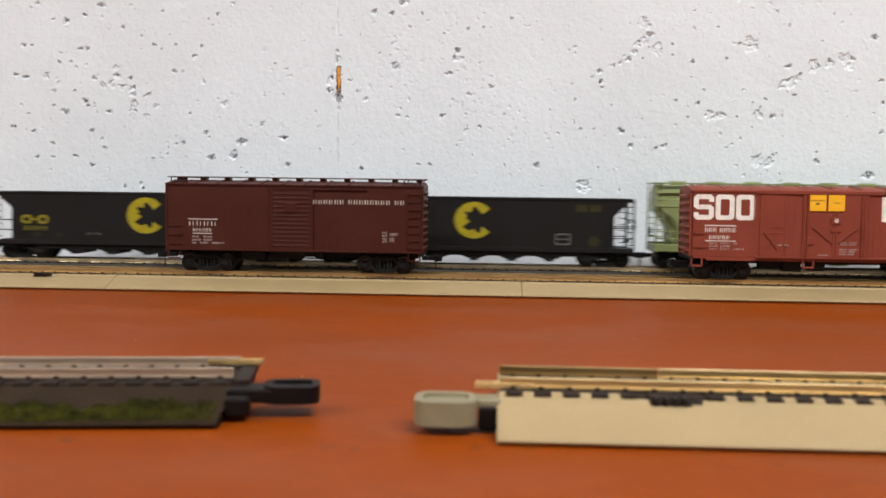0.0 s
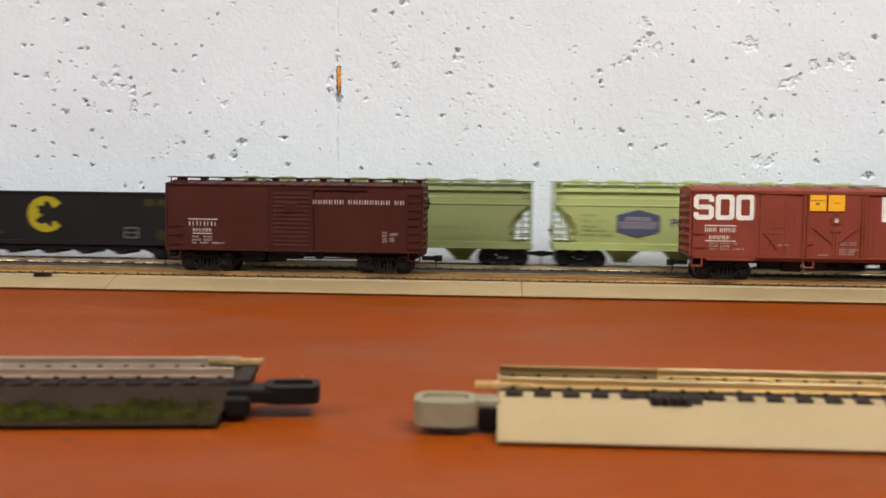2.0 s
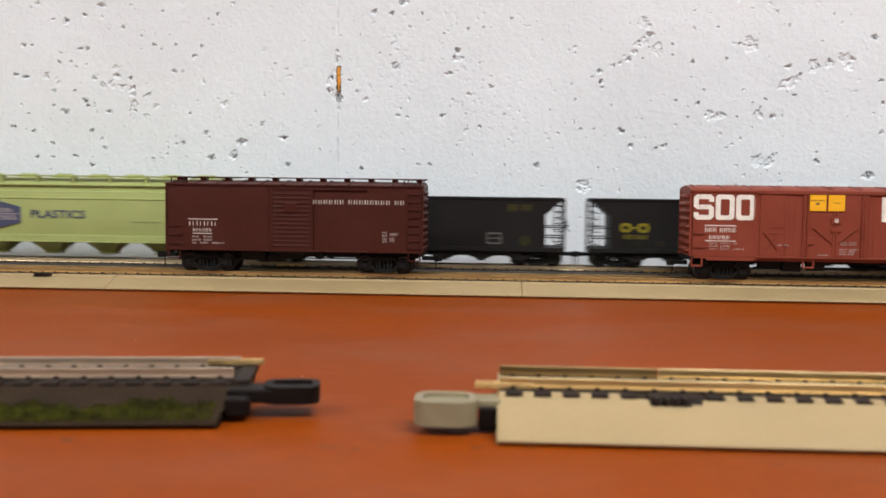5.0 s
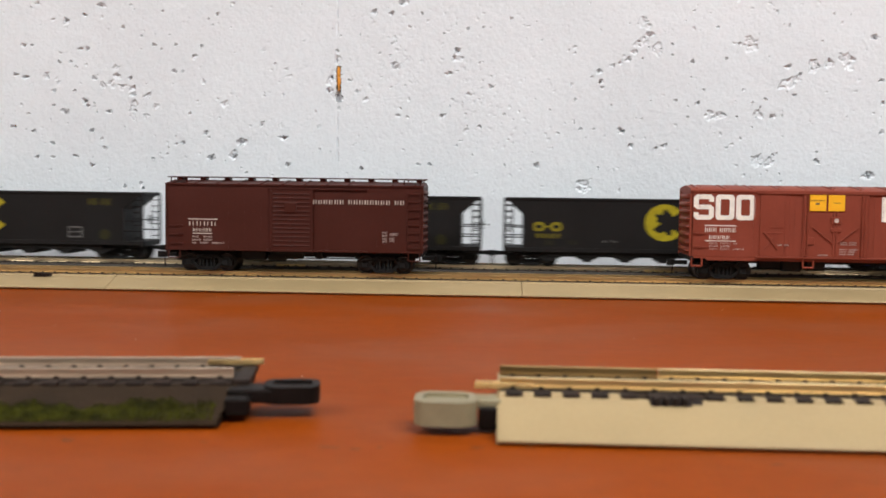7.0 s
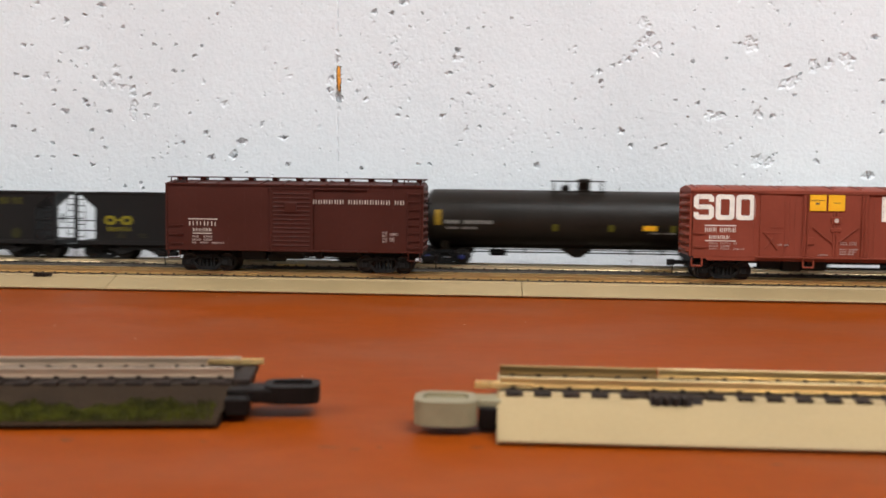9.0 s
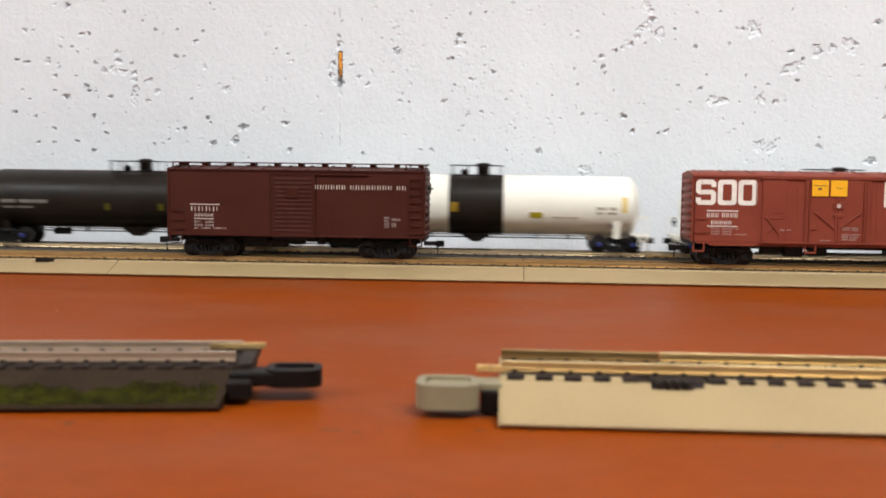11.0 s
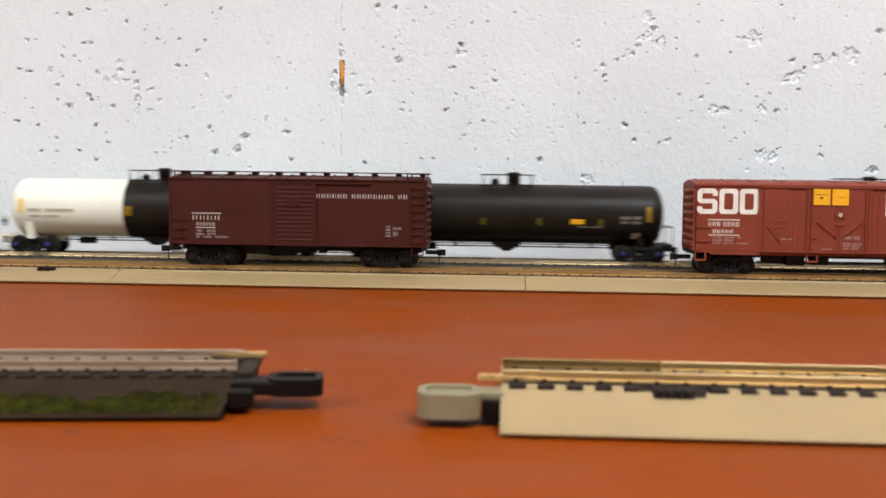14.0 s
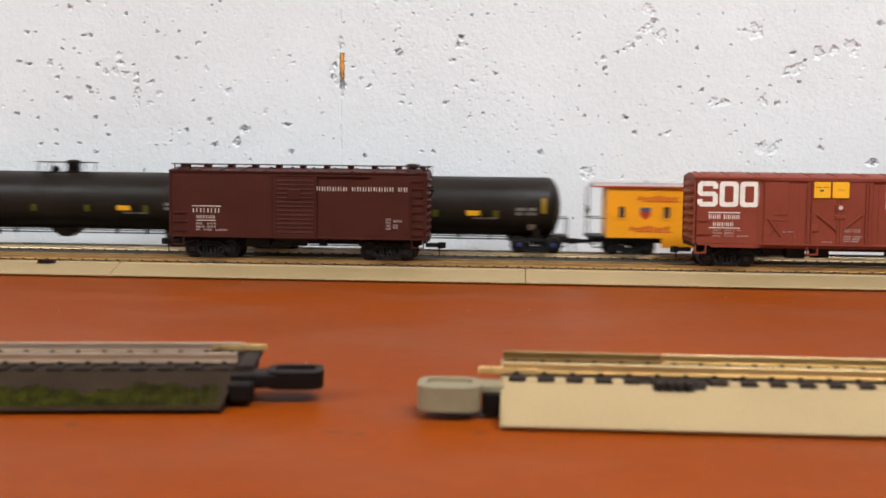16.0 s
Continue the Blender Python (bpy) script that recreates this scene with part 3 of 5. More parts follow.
def tracks():
    global TIE
    TIE = tie_mesh(M_TIE)
    dusty = tie_mesh(M_TIE_DUSTY)
    # near siding
    near = track_section("tan roadbed track section holding parked box cars", M_BED, "tan plastic roadbed", M_RAIL_SIDING, "siding track sections", low=1.25, fill=7.8, tie=dusty, scallop=False)
    near.matrix_basis = pose(-0.2156 , NEAR_Y * MM, 0)
    joiner(near, SECTION - 9, SECTION + 9, -8.75, 1.25)
    for k in (-2, 1, 2, 3):
        copy_thing(near, pose(-0.2156 + k * SECTION * MM, NEAR_Y * MM, 0))
    clipped = track_section("tan roadbed track section with a black terminal socket", M_BED, "tan plastic roadbed", M_RAIL_SIDING, "siding track sections", clip=(181.5, 192.0), low=1.25, fill=7.8, tie=dusty, scallop=False)
    joiner(clipped, SECTION - 9, SECTION + 9, -8.75, 1.25)
    clipped.matrix_basis = pose(-0.2156 - SECTION * MM, NEAR_Y * MM, 0)
    # main line along the wall
    main = track_section("dark roadbed main line track section by the wall", M_BED_DARK, "dark grey roadbed", M_RAIL_WALL, "main line track sections", fill=7.8, scallop=False)
    joiner(main, SECTION - 9, SECTION + 9, -8.75)
    main.matrix_basis = pose(-0.13, FAR_Y * MM, 0)
    for k in range(-11, 12):
        if k:
            copy_thing(main, pose(-0.13 + k * SECTION * MM, FAR_Y * MM, 0))
    # loose section with the tan roadbed, its end open
    tan = track_section("loose tan roadbed track section with brassy rails", M_BED, "tan plastic roadbed", M_RAIL, "loose track sections", clip=(36.0, 48.5), split=41.6)
    tan.matrix_basis = pose(0.0006, 0.2715, 0)
    joiner(tan, -6.0, 8.5, -8.75)
    part("end_plate", Shape().prism([(-31.0, 0.1), (-33.2, 0.4), (-33.0, 1.4), (-17.1, 8.0), (17.1, 8.0), (33.0, 1.4), (33.2, 0.4), (31.0, 0.1)], "x", -0.4, 0.4), M_BED, tan)
    arm = Shape().box(-7.5, 0.5, -20.0, -12, 5.6, 7.8, 0.4)
    part("tab_arm", arm, M_TAB_GREY, tan, "grey plastic arm")
    part("tab_peg", Shape().box(-4.8, 0.5, -22, -14, 1.0, 6.2, 0.4), M_BLACK, tan, "dark plastic peg")
    loop_tab(tan, -20.2, -5.2, -26.0, -11.5, 2.3, 8.1, M_TAB_GREY, "grey plastic locking loop")
    # loose section with ground foam, turned a little
    old = track_section("loose grey roadbed track section with green ground foam", M_BED_GREY, "weathered grey ballast roadbed", M_RAIL_GREY, "loose track sections", low=0.75, ridge=8.3)
    turn = pose(0, 0, 0, 0, 0, 7.65)
    corner = Vector((-0.0654, 0.2490, 0)) - turn @ Vector((SECTION * MM, -0.032, 0))
    old.matrix_basis = Matrix.Translation(corner) @ turn
    joiner(old, SECTION - 9, SECTION + 6.0, 8.75)
    loop_tab(old, SECTION + 8.5, SECTION + 22.5, -22.0, -9.0, 3.5, 7.9, M_BLACK, "black plastic locking loop")
    part("tab_arm", Shape().box(SECTION - 0.5, SECTION + 13.0, -21.6, -12, 3.8, 7.3, 0.5), M_BLACK, old, "black plastic arm")
    part("tab_peg", Shape().box(SECTION - 0.5, SECTION + 5.5, -27.0, -20.6, 1.6, 6.0, 0.5), M_BLACK, old, "black plastic peg")
    part("end_tie", Shape().box(SECTION + 0.2, SECTION + 4.5, -15, 12, 6.6, 8.6, 0.3), M_TIE, old)
    # the broken-out end runs askew: longer at the crown than at the foot
    bed = next(o for o in old.children if o.name.startswith("roadbed"))
    for v in bed.data.vertices:
        if v.co.x > (SECTION - 6) * MM:
            v.co.x += (-1.3 + 0.2 * min(15.0, max(0.0, v.co.y / MM + 33.0))) * MM
    turf(old)


def turf(parent):
    """Ground foam glued to the slope: many small clumps with an uneven upper line."""
    rng = random.Random(5)
    s = Shape()
    for k in range(15000):
        x = rng.uniform(125, SECTION - 2.5)
        top = 0.60 + 0.09 * math.sin(x / 11.0) + 0.08 * math.sin(x / 4.1 + 1) + 0.06 * math.sin(x / 1.3)
        u = 0.02 + rng.random() * top
        # thin at the foot, along the upper line and towards the open end
        if rng.random() > min(1.0, 0.35 + u * 4) * min(1.0, (top - u) / top * 2.6) * min(1.0, 0.25 + (SECTION - x) / 26):
            continue
        y, z = -33.5 + 16.2 * u, 1.95 + 5.55 * u
        r = rng.uniform(0.14, 0.42)
        a = rng.uniform(0, 6.28)
        vs = [(x + r * math.cos(a + q * 1.57), y - 0.1 + r * 0.5 * math.sin(a + q * 1.57), z + r * 0.6 * math.sin(a + q * 2.1)) for q in range(4)]
        vs += [(x, y - r * 0.9, z + r * 0.7), (x, y + 0.4, z - 0.4)]
        s.add(vs, [(0, 1, 4), (1, 2, 4), (2, 3, 4), (3, 0, 4), (1, 0, 5), (2, 1, 5), (3, 2, 5), (0, 3, 5)])
    tagged(part("ground_foam", s, M_TURF, parent, "green and yellow ground foam", smooth=0), kind="stuff")

# ---- rolling stock: x runs along the car from 0, y = 0 is its centre line, z = 0 the table ----
WHEEL_R = 4.95
AXLE_Z = RAIL_TOP + WHEEL_R
WHEEL_MESH = None
TRUCK_MESH = None
CAP_MESH = None
COUPLER_MESH = None
ROLLING = []


def rolling_parts():
    """Meshes that all cars share."""
    global WHEEL_MESH, TRUCK_MESH, CAP_MESH, COUPLER_MESH
    w = Shape()
    for s in (-1, 1):
        w.turned([(1.0, s * 5.8), (4.7, s * 6.2), (5.6, s * 6.7), (5.6, s * 7.3), (5.0, s * 7.7), (4.93, s * 9.6), (4.3, s * 9.6), (3.8, s * 9.1), (1.6, s * 9.1), (1.2, s * 9.7)], "y", (0, 0, 0), 24)
    w.turned([(0.9, -10.6), (0.9, 10.6)], "y", (0, 0, 0), 10)
    WHEEL_MESH = w.mesh("wheelset", M_WHEEL)
    t = Shape()
    z = AXLE_Z
    for s in (-1, 1):
        y0, y1 = s * 10.4, s * 12.4
        t.prism([(-14.2, z - 1.6), (-14.2, z + 1.4), (-12.6, z + 2.6), (-8.2, z + 2.4), (-5.2, z + 4.4), (5.2, z + 4.4), (8.2, z + 2.4), (12.6, z + 2.6), (14.2, z + 1.4), (14.2, z - 1.6), (8.4, z - 1.2), (7.6, z + 0.2), (5.6, z + 2.4), (-5.6, z + 2.4), (-7.6, z + 0.2), (-8.4, z - 1.2)], "y", y0, y1)
        t.prism([(-8.6, z - 0.6), (-7.4, z + 0.6), (-4.4, z - 2.4), (4.4, z - 2.4), (7.4, z + 0.6), (8.6, z - 0.6), (4.8, z - 4.3), (-4.8, z - 4.3)], "y", y0, y1)
        for x in (-4.6, 3.6):
            t.box(x, x + 1.0, min(y0, y1), max(y0, y1), z - 3.0, z + 3.0)
        for x in (-2.4, 0, 2.4):
            for k in range(4):
                t.turned([(0.9, z - 2.6 + k * 1.25), (1.05, z - 2.2 + k * 1.25), (0.9, z - 1.7 + k * 1.25)], "z", (x, s * 11.4, 0), 8)
        t.box(-3.2, 3.2, min(s * 10.2, s * 13.0), max(s * 10.2, s * 13.0), z + 2.0, z + 3.6, 0.3)
        for x in (-10.5, 10.5):
            t.box(x - 1.7, x + 1.7, min(s * 10.4, s * 13.1), max(s * 10.4, s * 13.1), z - 1.7, z + 1.7, 0.4)
            t.box(x - 2.4, x - 1.9, min(s * 7, s * 10), max(s * 7, s * 10), z - 2.2, z + 1.2)
    t.box(-3.4, 3.4, -10.6, 10.6, z + 0.8, z + 4.0, 0.4)
    t.turned([(3.6, z + 3.8), (3.6, z + 5.6)], "z", (0, 0, 0), 14)
    for x in (-5.2, 4.4):
        t.box(x, x + 0.8, -9.6, 9.6, z - 1.6, z + 0.2)
    TRUCK_MESH = t.mesh("truck", M_TRUCK)
    c = Shape().turned([(1.5, 13.0), (1.5, 13.5), (0.9, 13.8)], "y", (0, 0, 0), 12)
    CAP_MESH = c.mesh("bearing_cap", M_BLUE_CAP)
    k = Shape()
    k.box(-5.4, 2.0, -1.4, 1.4, 17.6, 20.0, 0.3)
    k.prism([(-5.2, -1.6), (-7.6, -2.2), (-9.4, -1.4), (-9.4, 0.2), (-8.2, 0.4), (-7.8, -0.6), (-6.6, -0.4), (-6.2, 1.8), (-7.4, 2.6), (-6.8, 3.0), (-5.0, 2.2)], "z", 17.0, 20.4)
    k.rod((-6.0, 0.6, 17.4), (-6.0, 1.8, 11.9), 0.3)
    COUPLER_MESH = k.mesh("coupler", M_TRUCK)


def running_gear(car, length, inset, caps=False, moving=True, low=0.0):
    """Two trucks with rolling wheelsets, and a coupler at each end."""
    k = SIZE[0]
    for xc in (inset * k, (length - inset) * k):
        truck = piece("truck", TRUCK_MESH, car, pose(xc * MM, 0, -low * MM))
        tagged(truck, "black sprung truck frame")
        for dx in (-10.5, 10.5):
            wheel = piece("wheelset", WHEEL_MESH, truck, pose(dx * MM, 0, AXLE_Z * MM))
            if moving:
                ROLLING.append((wheel, dx * MM))
            if caps:
                for side in (0, 180):
                    piece("bearing_cap", CAP_MESH, truck, pose(dx * MM, 0, AXLE_Z * MM, 0, 0, side))
    piece("coupler", COUPLER_MESH, car, pose(0, 0, 0))
    piece("coupler", COUPLER_MESH, car, pose(length * k * MM, 0, 0, 0, 0, 180))


def ladder(shape, x0, x1, y, zs, r=0.28, posts=True):
    """Rungs, standing off the side by short legs."""
    out = -0.9 if y < 0 else 0.9
    for z in zs:
        shape.rod((x0, y + out, z), (x1, y + out, z), r)
        for x in (x0, x1):
            shape.rod((x, y, z), (x, y + out, z), r)
    if posts:
        for x in (x0, x1):
            shape.rod((x, y + out, zs[0] - 0.6), (x, y + out, zs[-1] + 0.6), r)


def end_ladder(shape, x, y0, y1, zs, out):
    for z in zs:
        shape.rod((x + out, y0, z), (x + out, y1, z), 0.28)
        for y in (y0, y1):
            shape.rod((x, y, z), (x + out, y, z), 0.28)


def brake_wheel(car, x, y, z, r=3.0):
    s = Shape()
    n = 18
    for k in range(n):
        a, b = 2 * math.pi * k / n, 2 * math.pi * (k + 1) / n
        s.rod((x, y + r * math.cos(a), z + r * math.sin(a)), (x, y + r * math.cos(b), z + r * math.sin(b)), 0.3, 5)
    for k in range(4):
        a = math.pi / 2 * k + 0.4
        s.rod((x, y, z), (x, y + r * math.cos(a), z + r * math.sin(a)), 0.25, 5)
    s.rod((x - 1.6, y, z), (x + 1.6, y, z), 0.5)
    part("brake_wheel", s, M_TRUCK, car)


def old_boxcar():
    """Forty-foot box car, 145.6 mm long, with a ribbed sliding door and a raised running board."""
    L, W, z0, z1 = 145.6, 17.4, 22.2, 59.2
    car = thing("boxcar", "dark tuscan red forty-foot box car parked on the siding", "boxcar", "parked box cars")
    s = Shape().box(0.8, L - 0.8, -W, W, z0, z1, 0.25)
    for x in np.linspace(8, L - 8, 15):
        s.box(x - 0.25, x + 0.25, -W - 0.04, -W + 0.4, z0 + 0.6, z1 - 0.6)
        s.box(x - 0.25, x + 0.25, W - 0.4, W + 0.12, z0 + 0.6, z1 - 0.6)
    part("body", s, M_TUSCAN, car)
    r = Shape().prism([(-W - 0.7, z1 - 0.3), (-W - 0.7, z1 + 0.5), (0, z1 + 2.6), (W + 0.7, z1 + 0.5), (W + 0.7, z1 - 0.3)], "x", 0.2, L - 0.2)
    roof = part("roof", r, M_TUSCAN, car)
    seam = Shape().prism([(-W - 0.5, z1 + 0.5), (-W - 0.5, z1 + 1.0), (0, z1 + 3.1), (W + 0.5, z1 + 1.0), (W + 0.5, z1 + 0.5)], "x", -0.5, 0.5).mesh("roof_rib", M_TUSCAN)
    for x in np.linspace(5, L - 5, 12):
        piece("roof_rib", seam, roof, pose(x * MM, 0, 0))
    b = Shape()
    for y in (-2.5, 0, 2.5):
        b.box(-0.6, L + 0.6, y - 1.1, y + 1.1, z1 + 3.9, z1 + 4.5, 0.08)
    for x in np.linspace(4, L - 4, 11):
        b.prism([(-3.4, z1 + 3.9), (3.4, z1 + 3.9), (2.4, z1 + 2.1), (-2.4, z1 + 2.1)], "x", x - 1.5, x + 1.5)
    for x0 in (1.0, L - 13.0):
        for k in range(3):
            b.box(x0, x0 + 12, -16 + k * 2.6, -13.8 + k * 2.6, z1 + 3.7, z1 + 4.3, 0.08)
            b.box(x0, x0 + 12, 13.8 - k * 2.6, 16 - k * 2.6, z1 + 3.7, z1 + 4.3, 0.08)
        for y in (-14, 14):
            b.rod((x0 + 1.5, y, z1), (x0 + 1.5, y, z1 + 3.8), 0.4)
            b.rod((x0 + 10.5, y, z1), (x0 + 10.5, y, z1 + 3.8), 0.4)
    part("running_board", b, M_TUSCAN, car, "raised plank running board")
    for xe, out in ((0.8, -1), (L - 0.8, 1)):
        e = Shape()
        for k in range(9):
            z = z0 + 2.4 + k * 3.9
            e.turned([(0.2, -W + 1.5), (1.25, -W + 4), (1.25, W - 4), (0.2, W - 1.5)], "y", (xe, 0, z), 10)
        for y in (-W, W):
            e.box(xe - 0.5, xe + 0.5, y - 0.5, y + 0.5, z0, z1)
        part("corrugated_end", e, M_TUSCAN, car)
    d = Shape().box(59.5, 83.5, -W - 0.85, -W, z0 + 1.0, z1 - 2.4, 0.15)
    ribs = Shape().turned([(0.05, 61.0), (0.5, 62.0), (0.5, 71.0), (0.25, 71.5), (0.5, 72.0), (0.5, 81.2), (0.05, 82.2)], "x", (0, -W - 0.8, 0), 8).mesh("rib", M_TUSCAN)
    d.box(67.5, 74.5, -W - 1.7, -W - 0.8, 44, 49.5, 0.2)
    d.box(59.3, 60.3, -W - 1.3, -W, z0 + 1, z1 - 2.4, 0.1)
    d.box(82.7, 83.7, -W - 1.3, -W, z0 + 1, z1 - 2.4, 0.1)
    door = part("door", d, M_TUSCAN, car, "horizontally ribbed sliding door")
    for k in range(13):
        piece("rib", ribs, door, pose(0, 0, (z0 + 3.4 + k * 2.4) * MM))
    part("door_track", Shape().box(58, 114, -W - 1.2, -W, z1 - 2.3, z1 - 1.4, 0.1), M_TUSCAN, car)
    part("door_track", Shape().box(58, 114, -W - 1.3, -W, z0 + 0.1, z0 + 1.0, 0.1), M_TUSCAN, car)
    l = Shape()
    ladder(l, L - 9.0, L - 2.0, -W, [z0 + 3 + k * 4.3 for k in range(8)])
    part("ladder", l, M_TUSCAN, car)
    g = Shape()
    ladder(g, 3.0, 10.0, -W, [z0 + 4.0], posts=False)
    ladder(g, 3.0, 10.0, -W, [z0 + 9.0], posts=False)
    ladder(g, 3.0, 10.0, -W, [z0 + 14.0], posts=False)
    for x in (2.0, L - 8.5):
        g.rod((x, -W, z0), (x, -W, z0 - 4.2), 0.35)
        g.rod((x + 6.5, -W, z0), (x + 6.5, -W, z0 - 4.2), 0.35)
        g.rod((x, -W, z0 - 4.2), (x + 6.5, -W, z0 - 4.2), 0.35)
    tagged(part("grab_iron", g, M_TUSCAN, car), kind="stuff")
    u = Shape().box(4, L - 4, -5.0, 5.0, 18.7, z0 + 0.2)
    for x in (6, L - 40):
        u.box(x, x + 34, -2.6, 2.6, 17.5, 20)
    u.box(60, L - 62, -W + 0.5, -W + 1.6, z0 - 1.6, z0 + 0.1, 0.1)
    for x in (10, 36, 58, 84, 108, 133):
        u.prism([(-W + 0.4, z0 + 0.1), (W - 0.4, z0 + 0.1), (4, z0 - 2.6), (-4, z0 - 2.6)], "x", x, x + 1.6)
    u.turned([(2.8, 62), (3.1, 63), (3.1, 76), (2.8, 77)], "x", (0, -8.5, z0 - 1.6), 12)
    u.box(84, 88, -11, -5, z0 - 4.4, z0, 0.3)
    u.box(42, 56, -12, 4, z0 - 5.2, z0, 0.6)
    u.turned([(2.4, 57), (2.8, 58), (2.8, 66), (2.4, 67)], "x", (0, -9, z0 - 3.4), 12)
    for x in (50, 78, 92):
        u.rod((x, -12, z0 - 3.8), (x + 16, -3, z0 - 4.2), 0.3)
    for x in (0.5, L - 2.5):
        u.box(x, x + 2, -W, W, z0 - 1.6, z0 + 0.1, 0.1)
    part("underframe", u, M_TRUCK, car, "black underframe with brake gear")
    t = Shape()
    word_bars(t, 83.2, 135.0, 49.1, 51.4, -W - 0.05, (6, 8, 2), 0.6)
    tagged(part("lettering", t, M_OLD_INK, car, "white name lettering"), kind="stuff")
    t = Shape()
    word_bars(t, 13.2, 29.8, 36.1, 38.4, -W - 0.05, (4,))
    t.box(13.2, 29.8, -W - 0.15, -W + 0.2, 39.5, 40.0)
    word_bars(t, 15.6, 26.6, 32.8, 34.6, -W - 0.05, (6,))
    t.box(15.6, 26.8, -W - 0.15, -W + 0.2, 31.5, 32.0)
    tagged(part("lettering", t, M_OLD_INK, car, "white initials and number block"), kind="stuff")
    t = Shape()
    word_bars(t, 15.4, 27.0, 29.4, 30.5, -W - 0.05, (3, 4), 2)
    word_bars(t, 15.4, 27.0, 27.6, 28.7, -W - 0.05, (4, 4), 1)
    word_bars(t, 15.4, 34.0, 26.0, 27.0, -W - 0.05, (2, 4, 6), 1.5)
    for k in range(4):
        z = 34.2 - k * 1.7
        word_bars(t, 122.4, 125.4, z - 1.1, z, -W - 0.05, (3,))
    word_bars(t, 126.6, 131.5, 32.0, 33.4, -W - 0.05, (5,))
    word_bars(t, 126.6, 129.4, 28.6, 31.0, -W - 0.05, (2,))
    tagged(part("stencil", t, M_FADED_INK, car, "faded small data stencils"), kind="stuff")
    brake_wheel(car, L + 1.6, -5, 50)
    running_gear(car, L, 22.5, moving=False, low=1.25)
    return car


def plug_door_boxcar():
    """Fifty-foot box car, 182 mm long, with plug and sliding doors and a low ribbed roof."""
    L, W, z0, z1 = 182.0, 17.5, 23.2, 60.2
    car = thing("boxcar", "brown-red fifty-foot plug door box car on the siding", "boxcar", "parked box cars")
    s = Shape().box(0.8, L - 0.8, -W, W, z0, z1 - 1.0, 0.25)
    for x in [34.5, 37.2, 51.2, 53.8, 56.6, 60.0, 96.0, 99.0] + list(np.linspace(106, L - 6, 9)):
        s.box(x - 0.22, x + 0.22, -W - 0.16, -W + 0.4, z0 + 0.4, z1 - 1.4)
    for x in (51.2, 99.0, 6.0, 104.0):
        for k in range(26):
            s.box(x - 0.9, x - 0.55, -W - 0.14, -W + 0.2, z0 + 1 + k * 1.36, z0 + 1.35 + k * 1.36)
    part("body", s, M_SOO_RED, car)
    r = Shape().prism([(-W - 0.6, z1 - 1.6), (-W - 0.6, z1 - 0.6), (-W + 0.8, z1 + 0.4), (0, z1 + 2.0), (W - 0.8, z1 + 0.4), (W + 0.6, z1 - 0.6), (W + 0.6, z1 - 1.6)], "x", 0.1, L - 0.1)
    roof = part("roof", r, M_SOO_RED, car, "ribbed diagonal panel roof")
    rib = Shape().prism([(-W - 0.5, z1 - 0.7), (-W + 0.8, z1 + 0.9), (0, z1 + 2.5), (W - 0.8, z1 + 0.9), (W + 0.5, z1 - 0.7)], "x", -0.6, 0.6).mesh("roof_rib", M_SOO_RED)
    panel = Shape().prism([(-W + 1.5, z1 + 0.3), (-W + 2.4, z1 + 0.8), (-2, z1 + 2.3), (2, z1 + 2.3), (W - 2.4, z1 + 0.8), (W - 1.5, z1 + 0.3)], "x", 3.2, 11.4).mesh("roof_panel", M_SOO_RED)
    for k in range(13):
        piece("roof_rib", rib, roof, pose((3.4 + k * 14.6) * MM, 0, 0))
        if k < 12:
            piece("roof_panel", panel, roof, pose((3.4 + k * 14.6) * MM, 0, 0))
    for xe in (0.8, L - 0.8):
        e = Shape()
        for k in range(8):
            z = z0 + 3.2 + k * 4.2
            e.turned([(0.3, -W + 0.8), (1.5, -W + 3), (1.5, W - 3), (0.3, W - 0.8)], "y", (xe, 0, z), 10)
        for y in (-W + 0.5, W - 0.5):
            e.box(xe - 0.9, xe + 0.9, y - 0.5, y + 0.5, z0, z1 - 0.5, 0.1)
        end_ladder(e, xe, -W + 0.5, -W + 6, [z0 + 3 + k * 4.4 for k in range(8)], -2.2 if xe < 5 else 2.2)
        part("corrugated_end", e, M_SOO_RED, car)
    # plug door and its sliding neighbour
    d = Shape().box(60.6, 95.6, -W - 0.7, -W, z0 + 0.6, z1 - 2.4, 0.2)
    for x in (61.8, 77.2, 78.8, 94.0):
        d.box(x - 0.5, x + 0.5, -W - 1.1, -W - 0.5, z0 + 1, z1 - 3, 0.1)
    for p, q in (((66, 40), (77, 31)), ((90, 40), (80, 32))):
        d.rod((p[0], -W - 1.2, p[1]), (q[0], -W - 1.2, q[1]), 0.35)
    for x in (63.0, 92.0):
        d.rod((x, -W - 1.3, z0 + 1), (x, -W - 1.3, z1 - 3), 0.35)
    d.box(75.5, 81.0, -W - 1.4, -W - 0.6, 42.0, 45.6, 0.2)
    d.box(75.5, 81.0, -W - 1.4, -W - 0.6, 37.6, 39.6, 0.2)
    d.box(63.0, 67.0, -W - 1.3, -W - 0.6, 30.6, 34.6, 0.2)
    part("plug_door", d, M_SOO_RED, car, "brown-red plug door with locking bars")
    d2 = Shape().box(37.8, 51.0, -W - 0.5, -W, z0 + 0.6, z1 - 2.4, 0.15)
    d2.rod((40.0, -W - 0.9, 37.0), (47.5, -W - 0.9, 27.5), 0.35)
    d2.rod((40.5, -W - 0.9, 28.0), (45.0, -W - 0.9, 34.0), 0.3)
    d2.box(39.0, 50.0, -W - 0.8, -W - 0.3, 36.2, 37.0, 0.1)
